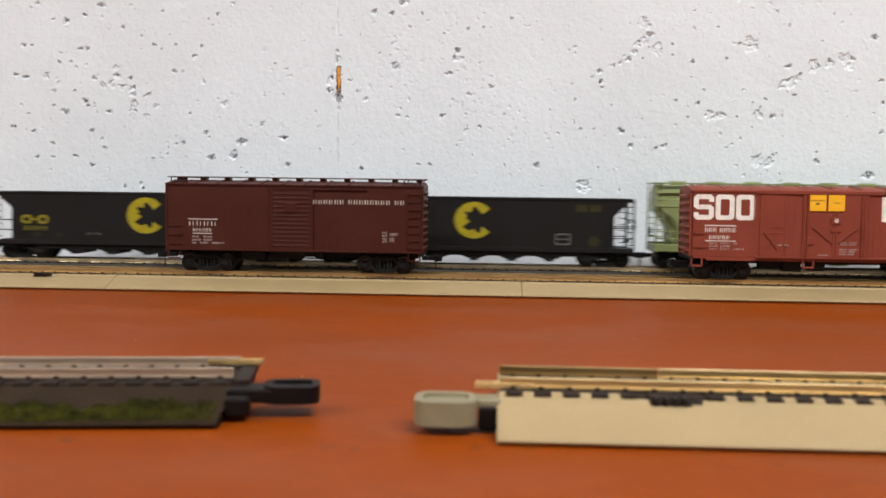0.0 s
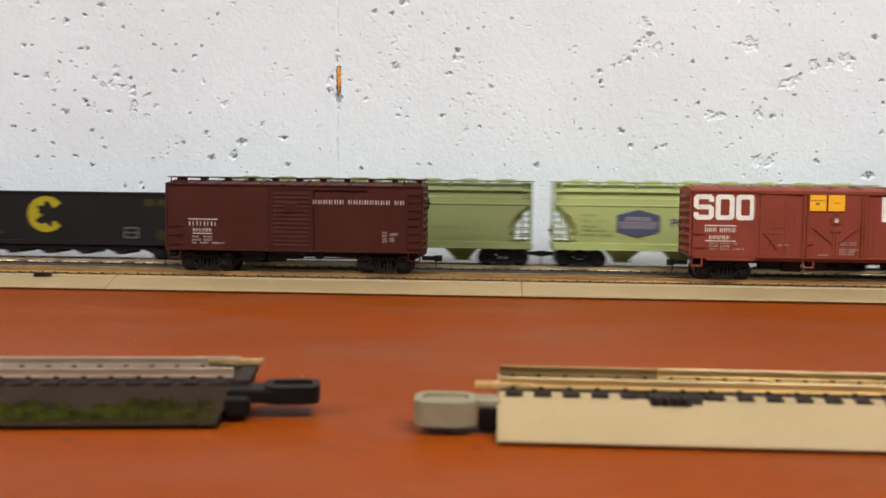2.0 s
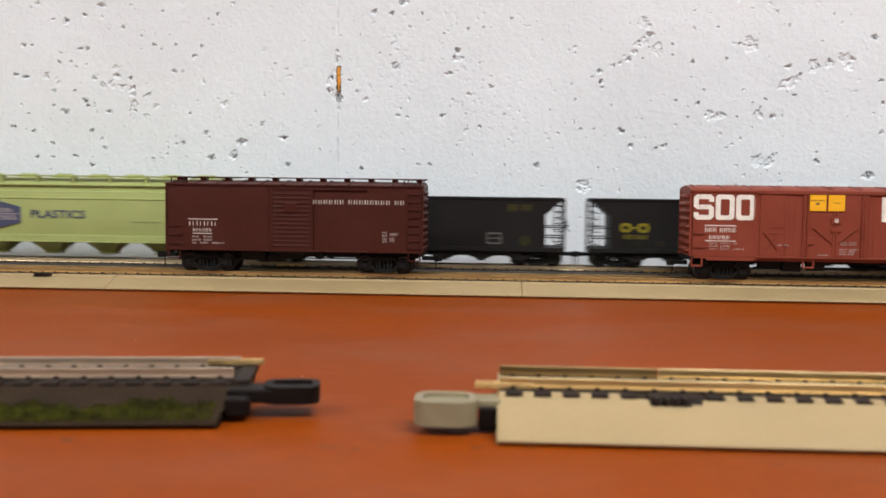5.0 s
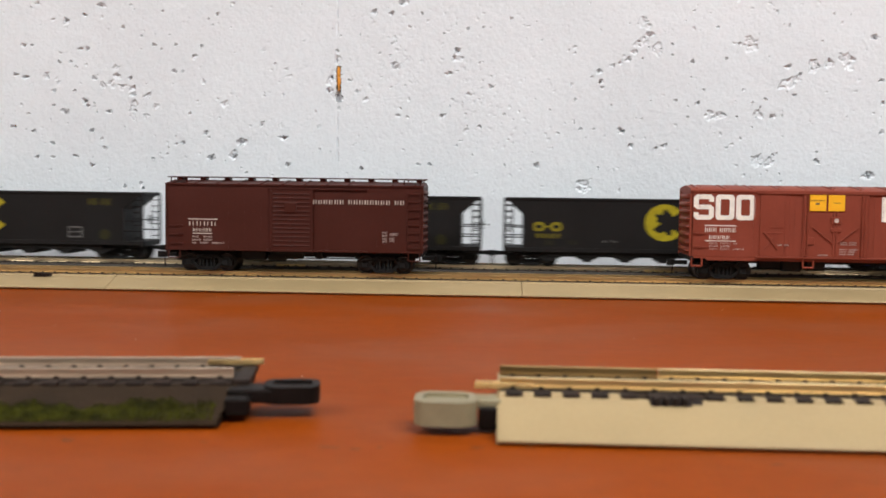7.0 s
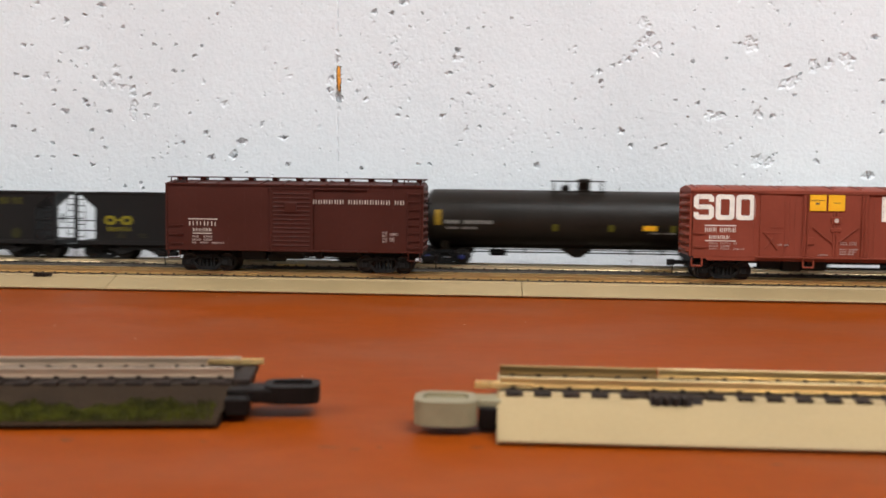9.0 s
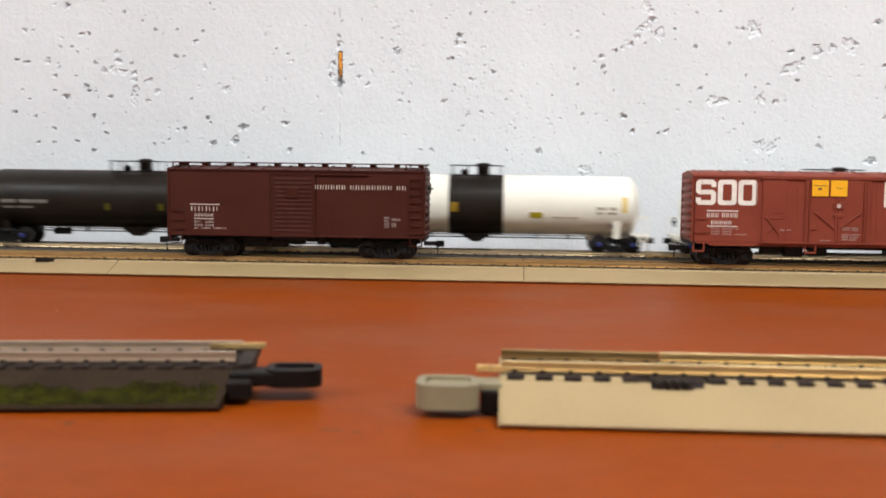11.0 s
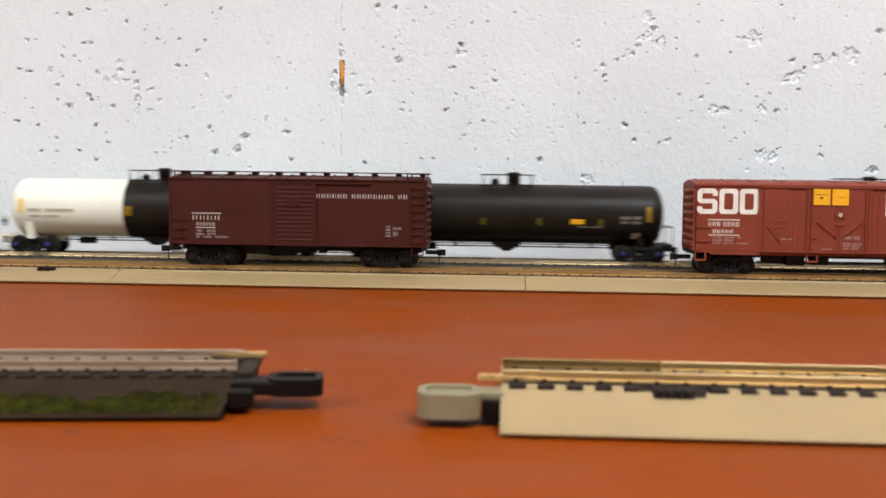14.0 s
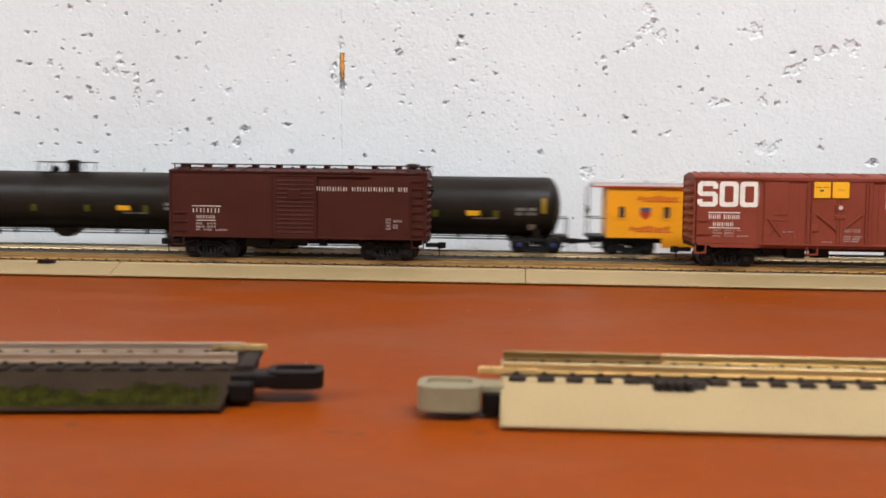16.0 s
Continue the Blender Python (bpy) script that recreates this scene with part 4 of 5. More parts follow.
    d2.box(43.0, 50.0, -W - 0.8, -W - 0.3, 39.4, 40.0, 0.1)
    part("side_door", d2, M_SOO_RED, car, "brown-red sliding door panel")
    part("door_track", Shape().box(36, 150, -W - 1.3, -W, z0 - 0.3, z0 + 0.6, 0.1), M_SOO_RED, car)
    part("door_track", Shape().box(36, 150, -W - 1.1, -W, z1 - 2.3, z1 - 1.7, 0.1), M_SOO_RED, car)
    part("side_sill", Shape().prism([(0.8, z0 + 0.2), (0.8, z0 - 0.8), (9, z0 - 0.9), (10, z0 - 2.0), (L - 10, z0 - 2.0), (L - 9, z0 - 0.9), (L - 0.8, z0 - 0.8), (L - 0.8, z0 + 0.2)], "y", -W + 0.2, -W + 1.2), M_SOO_RED, car, "brown-red straight side sill")
    g = Shape()
    ladder(g, 2.5, 9.0, -W, [z0 + 5.5], posts=False)
    ladder(g, 2.5, 9.0, -W, [z0 + 13.0], posts=False)
    for x in (1.4, L - 7.0, 61.5):
        for a, b in (((x, z0 - 0.6), (x, z0 - 5.2)), ((x + 5.6, z0 - 0.6), (x + 5.6, z0 - 5.2)), ((x, z0 - 5.2), (x + 5.6, z0 - 5.2))):
            g.rod((a[0], -W + 0.4, a[1]), (b[0], -W + 0.4, b[1]), 0.55)
    tagged(part("grab_iron", g, M_SOO_RED, car), kind="stuff")
    u = Shape().box(4, L - 4, -2.6, 2.6, 19.0, z0)
    u.box(52, 62, -12, -6, 15.4, z0 - 2, 0.4)
    u.box(112, L - 34, -10, 10, 16.2, z0 - 1, 0.4)
    u.box(66, 76, -9, -4, 15.8, z0 - 2, 0.4)
    u.rod((40, -7, 17.2), (L - 40, -7, 17.2), 0.5)
    u.rod((40, 5, 16.2), (L - 40, 5, 16.2), 0.5)
    u.box(40, 60, -8, -3, 16.5, z0 - 1, 0.4)
    for x in (0.4, L - 2.4):
        u.box(x, x + 2, -W, W, z0 - 2.0, z0 + 0.1, 0.1)
    part("underframe", u, M_TRUCK, car, "black underframe with brake gear")
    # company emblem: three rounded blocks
    t = Shape()
    y0, y1 = -W - 0.12, -W + 0.2
    for k, x in enumerate((1.9, 13.7, 24.7)):
        w = 10.9 if k == 0 else 10.2
        if k:
            ring(t, rounded(x, x + w, 43.4, 57.2, 2.0), rounded(x + 2.7, x + w - 2.7, 45.9, 54.7, 0.8), y0, y1)
        else:
            o = [(0, 55.6), (1.6, 57.2), (9.3, 57.2), (10.9, 55.6), (10.9, 53.2), (8.2, 53.2), (8.2, 54.6), (2.7, 54.6), (2.7, 51.6), (9.3, 51.6), (10.9, 50.0),
                 (10.9, 45.0), (9.3, 43.4), (1.6, 43.4), (0, 45.0), (0, 47.4), (2.7, 47.4), (2.7, 46.0), (8.2, 46.0), (8.2, 49.1), (1.6, 49.1), (0, 50.7)]
            t.prism([(x + p, q) for p, q in o], "y", y0, y1)
    part("emblem", t, M_WHITE_INK, car, "big white rounded block emblem")
    t = Shape().box(102.6, 105.6, y0, y1, 43.4, 57.2)
    t.box(105.4, 112, y0, y1, 43.4, 46.0)
    part("emblem", t, M_WHITE_INK, car, "big white angled block emblem")
    t = Shape()
    word_bars(t, 8.0, 25.2, 36.7, 39.1, -W - 0.05, (3, 4), 0.5)
    t.box(8.0, 25.2, y0, y1, 40.0, 40.5)
    word_bars(t, 10.4, 22.0, 32.9, 34.9, -W - 0.05, (5,))
    t.box(8.4, 25.0, y0, y1, 31.7, 32.1)
    tagged(part("lettering", t, M_WHITE_INK, car, "white name and number block"), kind="stuff")
    t = Shape()
    word_bars(t, 10.6, 26.0, 30.2, 31.0, -W - 0.05, (4, 5, 2))
    word_bars(t, 10.6, 22.0, 28.6, 29.5, -W - 0.05, (5, 5))
    word_bars(t, 10.6, 30.0, 27.1, 27.9, -W - 0.05, (4, 5, 6), 1.5)
    word_bars(t, 47.5, 53.5, 29.8, 30.6, -W - 0.6, (3, 3))
    for k in range(2):
        word_bars(t, 72.8 + 8, 89.5, 31.6 - k * 1.1, 32.3 - k * 1.1, -W - 0.75, (5, 5))
    for k in range(3):
        word_bars(t, 80.5, 90.5 - k, 27.8 - k * 1.3, 28.6 - k * 1.3, -W - 0.75, (5, 6))
    word_bars(t, 69.0, 74.5, 24.6, 25.4, -W - 0.75, (6,))
    tagged(part("stencil", t, M_FADED_INK, car, "small pale data stencils"), kind="stuff")
    for x in (64.0, 73.9):
        pl = Shape().box(x - 0.1, x + 8.7, -W - 1.35, -W - 0.6, 48.9, 57.6, 0.1)
        part("placard", pl, M_PLACARD, car, "orange-yellow warning placard")
        q = Shape()
        if x < 70:
            word_bars(q, x + 0.6, x + 7.6, 54.4, 54.9, -W - 1.4, (6, 5))
            q.box(x + 3, x + 5, -W - 1.45, -W - 1.2, 52.4, 53.4)
        else:
            word_bars(q, x + 3.0, x + 6.5, 53.0, 53.6, -W - 1.4, (4,))
        tagged(part("placard_mark", q, M_DARK_INK, car), kind="stuff")
    t = Shape()
    t.turned([(1.2, -W - 1.6), (1.2, -W - 1.4)], "y", (78.3, 0, 43.8), 14)
    part("round_mark", t, M_FADED_INK, car)
    running_gear(car, L, 20.0, moving=False, low=1.25)
    return car


def coal_hopper():
    """Open-top coal hopper, 202 mm long, smooth black sides, open end cages and low outlet bays."""
    L, W = 202.0, 17.2
    car = thing("coal_hopper", "black open-top coal hopper car rolling on the main line", "hopper car", "coal hoppers of the train")
    prof = [(12.8, 21.6), (12.8, 43.0), (3.6, 51.2), (1.2, 51.2), (1.2, 53.2), (L - 1.2, 53.2), (L - 1.2, 51.2), (L - 3.6, 51.2), (L - 12.8, 43.0), (L - 12.8, 21.6)]
    s = Shape()
    for y in (-W, W - 1.0):
        s.prism(prof, "y", y, y + 1.0)
    for x, q in ((12.8, 1), (L - 12.8, -1)):
        s.box(min(x, x + q), max(x, x + q), -W + 0.8, W - 0.8, 21.6, 43.2)
        s.prism([(x, 42.6), (x - q * 9.6, 51.4), (x - q * 9.6 + q, 51.8), (x + q * 1.2, 43.2)], "y", -W + 0.8, W - 0.8)
    s.box(15, L - 15, -W + 0.8, W - 0.8, 44.5, 47.5)
    s.box(0.8, L - 0.8, -W - 0.5, -W + 0.5, 52.0, 53.6, 0.2)
    s.box(0.8, L - 0.8, W - 0.5, W + 0.5, 52.0, 53.6, 0.2)
    for x in (1.2, L - 1.2):
        s.box(x - 0.6, x + 0.6, -W, W, 51.4, 53.2, 0.1)
    part("body", s, M_COAL, car, "smooth black steel body")
    s = Shape().box(0.4, L - 0.4, -W - 0.3, -W + 1.2, 19.4, 22.2, 0.2)
    s.box(0.4, L - 0.4, W - 1.2, W + 0.3, 19.4, 22.2, 0.2)
    s.box(28, L - 28, -W + 1.4, W - 1.4, 16.6, 20.4, 0.2)
    s.box(2, L - 2, -2.8, 2.8, 16.6, 21.0)
    for x in (0.4, L - 3.0):
        s.box(x, x + 2.6, -W, W, 18.6, 22.0, 0.2)
    for x in (2.0, L - 14.0):
        s.box(x, x + 12, -W + 1, W - 1, 20.6, 21.6)
    part("frame", s, M_COAL, car)
    for k in range(7):
        x = 29.5 + k * 23.9
        b = Shape().prism([(x - 10.0, 17.2), (x + 10.0, 17.2), (x + 2.2, 14.2), (x - 2.2, 14.2)], "y", -W + 2, W - 2)
        b.box(x - 2.6, x + 2.6, -W + 1.6, W - 1.6, 13.4, 14.4, 0.2)
        part("outlet_bay", b, M_COAL, car)
    for x, q in ((0.9, 1), (L - 0.9, -1)):
        for y in (-W + 0.3, W - 0.3):
            c = Shape()
            c.box(x - 0.7, x + 0.7, y - 0.4, y + 0.4, 20, 52.4)
            for k in range(7):
                c.rod((x, y - 0.5, 24.5 + k * 4.0), (x + q * 5.2, y - 0.5, 24.5 + k * 4.0), 0.3)
            c.rod((x + q * 5.2, y - 0.5, 23.0), (x + q * 5.2, y - 0.5, 51.5), 0.22)
            c.rod((x, y, 35.0), (x + q * 12.4, y, 35.0), 0.38)
            c.rod((x, y, 28.6), (x + q * 12.4, y, 28.6), 0.38)
            part("end_cage", c, M_COAL, car, "black open end cage with ladder")
    brake_wheel(car, L + 0.9, -7, 36)
    # round emblem: a thick open ring with a ragged inner edge
    t = Shape()
    n = 40
    outer, inner = [], []
    for k in range(n + 1):
        a = radians(38 + (322 - 38) * k / n)
        ri = 7.1 + 1.2 * math.sin(5 * a + 0.8) - (2.6 if 150 < math.degrees(a) < 205 else 0) + 0.7 * math.sin(9 * a)
        outer.append((101 + 12.3 * math.cos(a), 38.9 + 11.6 * math.sin(a)))
        inner.append((101 + ri * math.cos(a), 38.9 + ri * math.sin(a)))
    y0, y1 = -W - 0.12, -W + 0.2
    vs = [(x, y0, z) for x, z in outer] + [(x, y0, z) for x, z in inner] + [(x, y1, z) for x, z in outer] + [(x, y1, z) for x, z in inner]
    m = n + 1
    fs = []
    for i in range(n):
        fs += [(i, i + 1, m + i + 1, m + i), (2 * m + i, 3 * m + i, 3 * m + i + 1, 2 * m + i + 1), (i, 2 * m + i, 2 * m + i + 1, i + 1), (m + i, m + i + 1, 3 * m + i + 1, 3 * m + i)]
    t.add(vs, fs)
    part("emblem", t, M_YELLOW_INK, car, "big yellow open ring emblem")
    t = Shape()
    for x in (18.8, 29.6):
        ring(t, rounded(x, x + 7.6, 32.6, 38.4, 2.6), rounded(x + 2.0, x + 5.6, 34.4, 36.6, 0.9), y0, y1)
    t.box(26.2, 29.8, y0, y1, 35.0, 36.0)
    word_bars(t, 20.5, 36.5, 28.4, 31.2, -W - 0.05, (5,))
    tagged(part("lettering", t, M_WORN_YELLOW, car, "worn yellow initials and number bars"), kind="stuff")
    t = Shape()
    word_bars(t, 165.5, 181, 45.2, 49.4, -W - 0.05, (2, 2), 0.6)
    tagged(part("stencil", t, M_DULL_YELLOW, car, "dull yellow small stencils"), kind="stuff")
    t = Shape()
    t.turned([(3.4, -W - 0.12), (3.4, -W + 0.2)], "y", (176.5, 0, 26.4), 18)
    word_bars(t, 26.5, 32.5, 24.0, 27.4, -W - 0.05, (3,))
    word_bars(t, 41.0, 47.0, 24.4, 27.2, -W - 0.05, (3,))
    tagged(part("stencil", t, M_FAINT, car, "faint olive marks"), kind="stuff")
    t = Shape()
    ring(t, rounded(152.4, 161.6, 24.2, 31.2, 0.6), rounded(153.1, 160.9, 24.9, 30.5, 0.4), y0, y1)
    t.box(152.8, 161.2, y0, y1, 27.5, 28.0)
    word_bars(t, 62, 72, 26.0, 27.4, -W - 0.05, (3, 4))
    tagged(part("stencil", t, M_GREY_INK, car, "grey boxed data stencils"), kind="stuff")
    running_gear(car, L, 18.0)
    return car


def text_shape(words, x0, x1, z0, z1, y):
    """Words in the built-in font, scaled into a rectangle in the x-z plane."""
    cu = bpy.data.curves.new("text", "FONT")
    cu.body, cu.resolution_u, cu.extrude, cu.offset = words, 3, 0.05, 0.02
    ob = new("text", cu)
    me = bpy.data.meshes.new_from_object(ob.evaluated_get(bpy.context.evaluated_depsgraph_get()))
    co = [v.co.copy() for v in me.vertices]
    lo, hi = min(c.x for c in co), max(c.x for c in co)
    bo, to = min(c.y for c in co), max(c.y for c in co)
    s = Shape()
    s.add([(x0 + (c.x - lo) / (hi - lo) * (x1 - x0), y - 0.12 if c.z > 0 else y + 0.15, z0 + (c.y - bo) / (to - bo) * (z1 - z0)) for c in co], [tuple(p.vertices) for p in me.polygons])
    bpy.data.objects.remove(ob)
    bpy.data.curves.remove(cu)
    bpy.data.meshes.remove(me)
    return s


def covered_hopper(paint, label, ink, ink_label):
    """Four-bay covered hopper, 201 mm long, with curved sides, roof hatches and open end cages."""
    L = 201.0
    car = thing("covered_hopper", label, "hopper car", "covered hoppers of the train")
    half = [(16.4, 25.4), (17.1, 30), (17.6, 36), (17.7, 42), (17.5, 48.6), (17.9, 48.9), (17.9, 49.5), (17.3, 49.8), (16.8, 53.6), (14.4, 54.1), (14.0, 57.3), (15.8, 57.7), (15.6, 58.4), (9.5, 62.0), (5, 62.9)]
    n = len(half)
    s = Shape()
    # the ends slope back below the shoulder
    def inset(z):
        if z >= 49:
            return 2.4
        if z <= 38:
            return 15.0
        return 2.4 + 12.6 * ((49 - z) / 11) ** 0.8
    ringpts = [(-y, z) for y, z in half] + [(y, z) for y, z in reversed(half)]
    m = len(ringpts)
    vs = [(inset(z), y, z) for y, z in ringpts] + [(L - inset(z), y, z) for y, z in ringpts]
    s.add(vs, [(i, m + i, m + (i + 1) % m, (i + 1) % m) for i in range(m)])
    for q in (0, m):
        for i in range(n - 1):
            s.f.append((q + i, q + i + 1, q + m - 2 - i, q + m - 1 - i))
    part("body", s, paint, car, "curved painted steel body", smooth=28)
    for x, q in ((0, 1), (L, -1)):
        s = Shape().prism([(x + q * a, z) for a, z in ((2.2, 49.2), (17, 49.2), (17, 25.6), (11.5, 25.6), (10.2, 36), (6, 43), (2.2, 46.2))], "y", -14.6, 14.6)
        part("end_bulkhead", s, paint, car)
    s = Shape()
    for y in (-1, 1):
        s.box(0.6, L - 0.6, min(y * 17.7, y * 16.0), max(y * 17.7, y * 16.0), 21.0, 25.6, 0.25)
        s.box(0.6, L - 0.6, min(y * 17.9, y * 16.0), max(y * 17.9, y * 16.0), 21.0, 21.7, 0.1)
    s.box(2, 30, -2.8, 2.8, 17.0, 22.0)
    s.box(L - 30, L - 2, -2.8, 2.8, 17.0, 22.0)
    for x in (0.4, L - 2.6):
        s.box(x, x + 2.2, -17.5, 17.5, 20.4, 25.2, 0.2)
    for x in (0.8, L - 17.0):
        s.box(x, x + 16.2, -16.5, 16.5, 21.4, 22.4)
    part("side_sill", s, paint, car, "painted side sill")
    for x in (45.0, 82.0, 119.0, 156.0):
        b = Shape().add([(x + u, v, z) for u, v, z in ((-11.5, -15, 22), (11.5, -15, 22), (11.5, 15, 22), (-11.5, 15, 22), (-4.4, -4.5, 14), (4.4, -4.5, 14), (4.4, 4.5, 14), (-4.4, 4.5, 14))],
                        [(3, 2, 1, 0), (4, 5, 6, 7), (0, 1, 5, 4), (1, 2, 6, 5), (2, 3, 7, 6), (3, 0, 4, 7)])
        b.box(x - 5.0, x + 5.0, -5, 5, 12.8, 14.2, 0.2)
        part("outlet_bay", b, paint, car)
    w = Shape()
    for y0, y1 in ((-15.2, -9.8), (9.8, 15.2)):
        w.box(-0.6, L + 0.6, y0, y1, 63.5, 64.2, 0.08)
    for x in (-0.6, L - 6.4):
        w.box(x, x + 7, -15.2, 15.2, 63.5, 64.2, 0.08)
    for x in np.linspace(5, L - 5, 9):
        for y in (-1, 1):
            w.prism([(y * 15.0, 63.5), (y * 10.0, 63.5), (y * 12.2, 58.8), (y * 14.4, 58.2)], "x", x - 0.9, x + 0.9)
    part("running_board", w, paint, car, "painted roof running boards")
    for x in np.linspace(17, L - 17, 8):
        h = Shape().turned([(5.2, 61.6), (5.2, 64.2), (4.6, 64.8), (2.0, 65.1)], "z", (x, 0, 0), 18)
        h.box(x - 5.8, x + 5.8, -0.8, 0.8, 64.6, 65.3, 0.2)
        part("roof_hatch", h, paint, car)
    for x, q in ((1.2, 1), (L - 1.2, -1)):
        for y in (-16.6, 16.6):
            c = Shape()
            c.box(x - 0.5, x + 0.5, y - 0.5, y + 0.5, 22, 63.4)
            c.box(x + q * 5.4 - 0.35, x + q * 5.4 + 0.35, y - 0.35, y + 0.35, 22, 46)
            for k in range(9):
                c.rod((x, y - 0.6, 25.5 + k * 4.0), (x + q * 5.4, y - 0.6, 25.5 + k * 4.0), 0.26)
            c.rod((x, y, 33.4), (x + q * 13.4, y, 33.4), 0.32)
            c.rod((x, y, 29.0), (x + q * 13.8, y, 29.0), 0.32)
            part("end_cage", c, paint, car, "open end cage with ladder")
    brake_wheel(car, -0.9, -7, 33)
    y = -17.85
    hx = Shape()
    hx.prism([(40.0, 43.4), (53.5, 46.9), (67.0, 43.4), (67.0, 33.4), (53.5, 29.9), (40.0, 33.4)], "y", y - 0.1, y + 0.6)
    part("emblem", hx, ink, car, ink_label + " hexagon emblem")
    t = Shape()
    word_bars(t, 45.3, 61.8, 39.8, 42.4, y - 0.12, (5,))
    word_bars(t, 42.3, 64.8, 34.9, 38.0, y - 0.12, (7,))
    t.box(41.0, 66.0, y - 0.22, y + 0.2, 38.6, 39.0)
    tagged(part("emblem_bar", t, M_FADED_INK if ink is M_DARK_BLUE else M_WHITE_INK, car, "pale bars on the hexagon"), kind="stuff")
    tagged(part("lettering", text_shape("PLASTICS", 73.8, 109.6, 36.4, 41.6, y), ink, car, ink_label + " capital lettering"), kind="stuff")
    t = Shape()
    for k, (a, b, z) in enumerate(((18, 28, 43.6), (18, 35, 40.2), (18, 28, 36.8), (18, 34, 34.4), (18, 38, 31.8))):
        word_bars(t, a, b, z - 1.2, z, y + 0.1, (4, 4))
    word_bars(t, 140, 158, 34.2, 34.9, y + 0.1, (6, 6))
    for x in (60, 108):
        word_bars(t, x, x + 22, 23.6, 24.4, -17.75, (5, 5))
    tagged(part("stencil", t, M_GREEN_INK, car, "dim data stencils"), kind="stuff")
    running_gear(car, L, 18.5)
    return car


def tank_car(length, paint, label, group, band=False, ink=M_WHITE_INK, sill=None):
    """Round tank car on stub sills, with a centre platform over the manway and a bottom outlet skid."""
    L, R, zc = length, 18.9, 39.4
    car = thing("tank_car", label, "tank car", group)
    prof = []
    for k in range(7):
        a = math.pi / 2 * k / 6
        prof.append((max(0.3, R * math.sin(a)), 8.5 - 8.5 * math.cos(a)))
    prof = prof + [(R, 40), (R, L / 2 - 20)]
    full = prof + [(r, L - x) for r, x in reversed(prof)]
    part("tank", Shape().turned(full, "x", (0, 0, zc), 48), paint, car, "painted tank barrel", smooth=50)
    for x in (30, 62, L - 62, L - 30):
        part("weld_seam", Shape().turned([(R - 0.4, x - 0.3), (R + 0.06, x - 0.2), (R + 0.06, x + 0.2), (R - 0.4, x + 0.3)], "x", (0, 0, zc), 48), paint, car)
    c = L / 2 - (4.5 if band else 0)
    if band:
        b = Shape().turned([(R - 0.3, c - 17.4), (R + 0.3, c - 17.2), (R + 0.3, c + 17.2), (R - 0.3, c + 17.4)], "x", (0, 0, zc), 48)
        part("band", b, M_TANK, car, "black painted centre band", smooth=50)
    sk = Shape().prism([(c - 11.5, 23.5), (c + 11.5, 23.5), (c + 9, 19.6), (c + 2.4, 15.4), (c - 2.4, 15.4), (c - 9, 19.6)], "y", -5.0, 5.0)
    part("outlet_skid", sk, M_TANK, car, "black bottom outlet skid")
    p = Shape()
    for y0, y1 in ((-9.5, -5.0), (5.0, 9.5)):
        p.box(c - 17, c + 17, y0, y1, 64.0, 64.6, 0.08)
    for x in (c - 17, c + 12.5):
        p.box(x, x + 4.5, -9.5, 9.5, 64.0, 64.6, 0.08)
    for x in (c - 15.5, c - 6, c + 6, c + 15.5):
        for y in (-8.5, 8.5):
            p.rod((x, y, 64.2), (x, y * 0.92, 54.5), 0.28)
    p.rod((c - 15.5, -9.0, 64.3), (c - 15.5, -19.0, 45.0), 0.22)
    p.rod((c - 10.0, -9.0, 64.3), (c - 10.0, -19.0, 45.0), 0.22)
    part("platform", p, M_TANK, car, "black walkway round the manway")
    m = Shape().turned([(5.0, 56.6), (5.0, 58.6), (4.0, 58.8), (4.0, 63.4), (4.6, 63.6), (4.6, 65.2), (3.4, 66.0)], "z", (c + 4.2, 0, 0), 20)
    part("manway", m, M_TANK, car, "black manway dome")
    v = Shape().turned([(2.6, 57.0), (2.6, 60.4), (1.8, 61.2), (0.8, 62.0)], "z", (c - 8.0, 0, 0), 14)
    part("valve", v, M_TANK, car)
    part("manway_pad", Shape().box(c - 17, c + 17, -6, 6, 56.0, 57.9, 0.2), M_TANK if band or paint is M_TANK else paint, car)
    sm = sill or paint
    for x0, x1, q in ((-4.5, 34, 1), (L - 34, L + 4.5, -1)):
        s = Shape().box(x0, x1, -3.4, 3.4, 17.2, 21.4, 0.2)
        xb = 15.5 if q > 0 else L - 15.5
        top = 30.5 if band else 25.5
        yo = 16.6 if band else 13.4
        s.prism([(-yo + 2, 19.0), (yo - 2, 19.0), (yo, top), (yo - 3, top - 3.5), (0, 20.5), (3 - yo, top - 3.5), (-yo, top)], "x", xb - 2.2, xb + 2.2)
        xe = -4.5 if q > 0 else L + 4.5
        s.box(min(xe, xe + q * 2), max(xe, xe + q * 2), -15.5, 15.5, 18.6, 21.6, 0.2)
        s.box(min(xe, xe + q * 9), max(xe, xe + q * 9), -15.5, -11, 20.6, 21.4, 0.1)
        s.box(min(xe, xe + q * 9), max(xe, xe + q * 9), 11, 15.5, 20.6, 21.4, 0.1)
        part("draft_sill", s, sm, car, "painted stub sill and saddle")
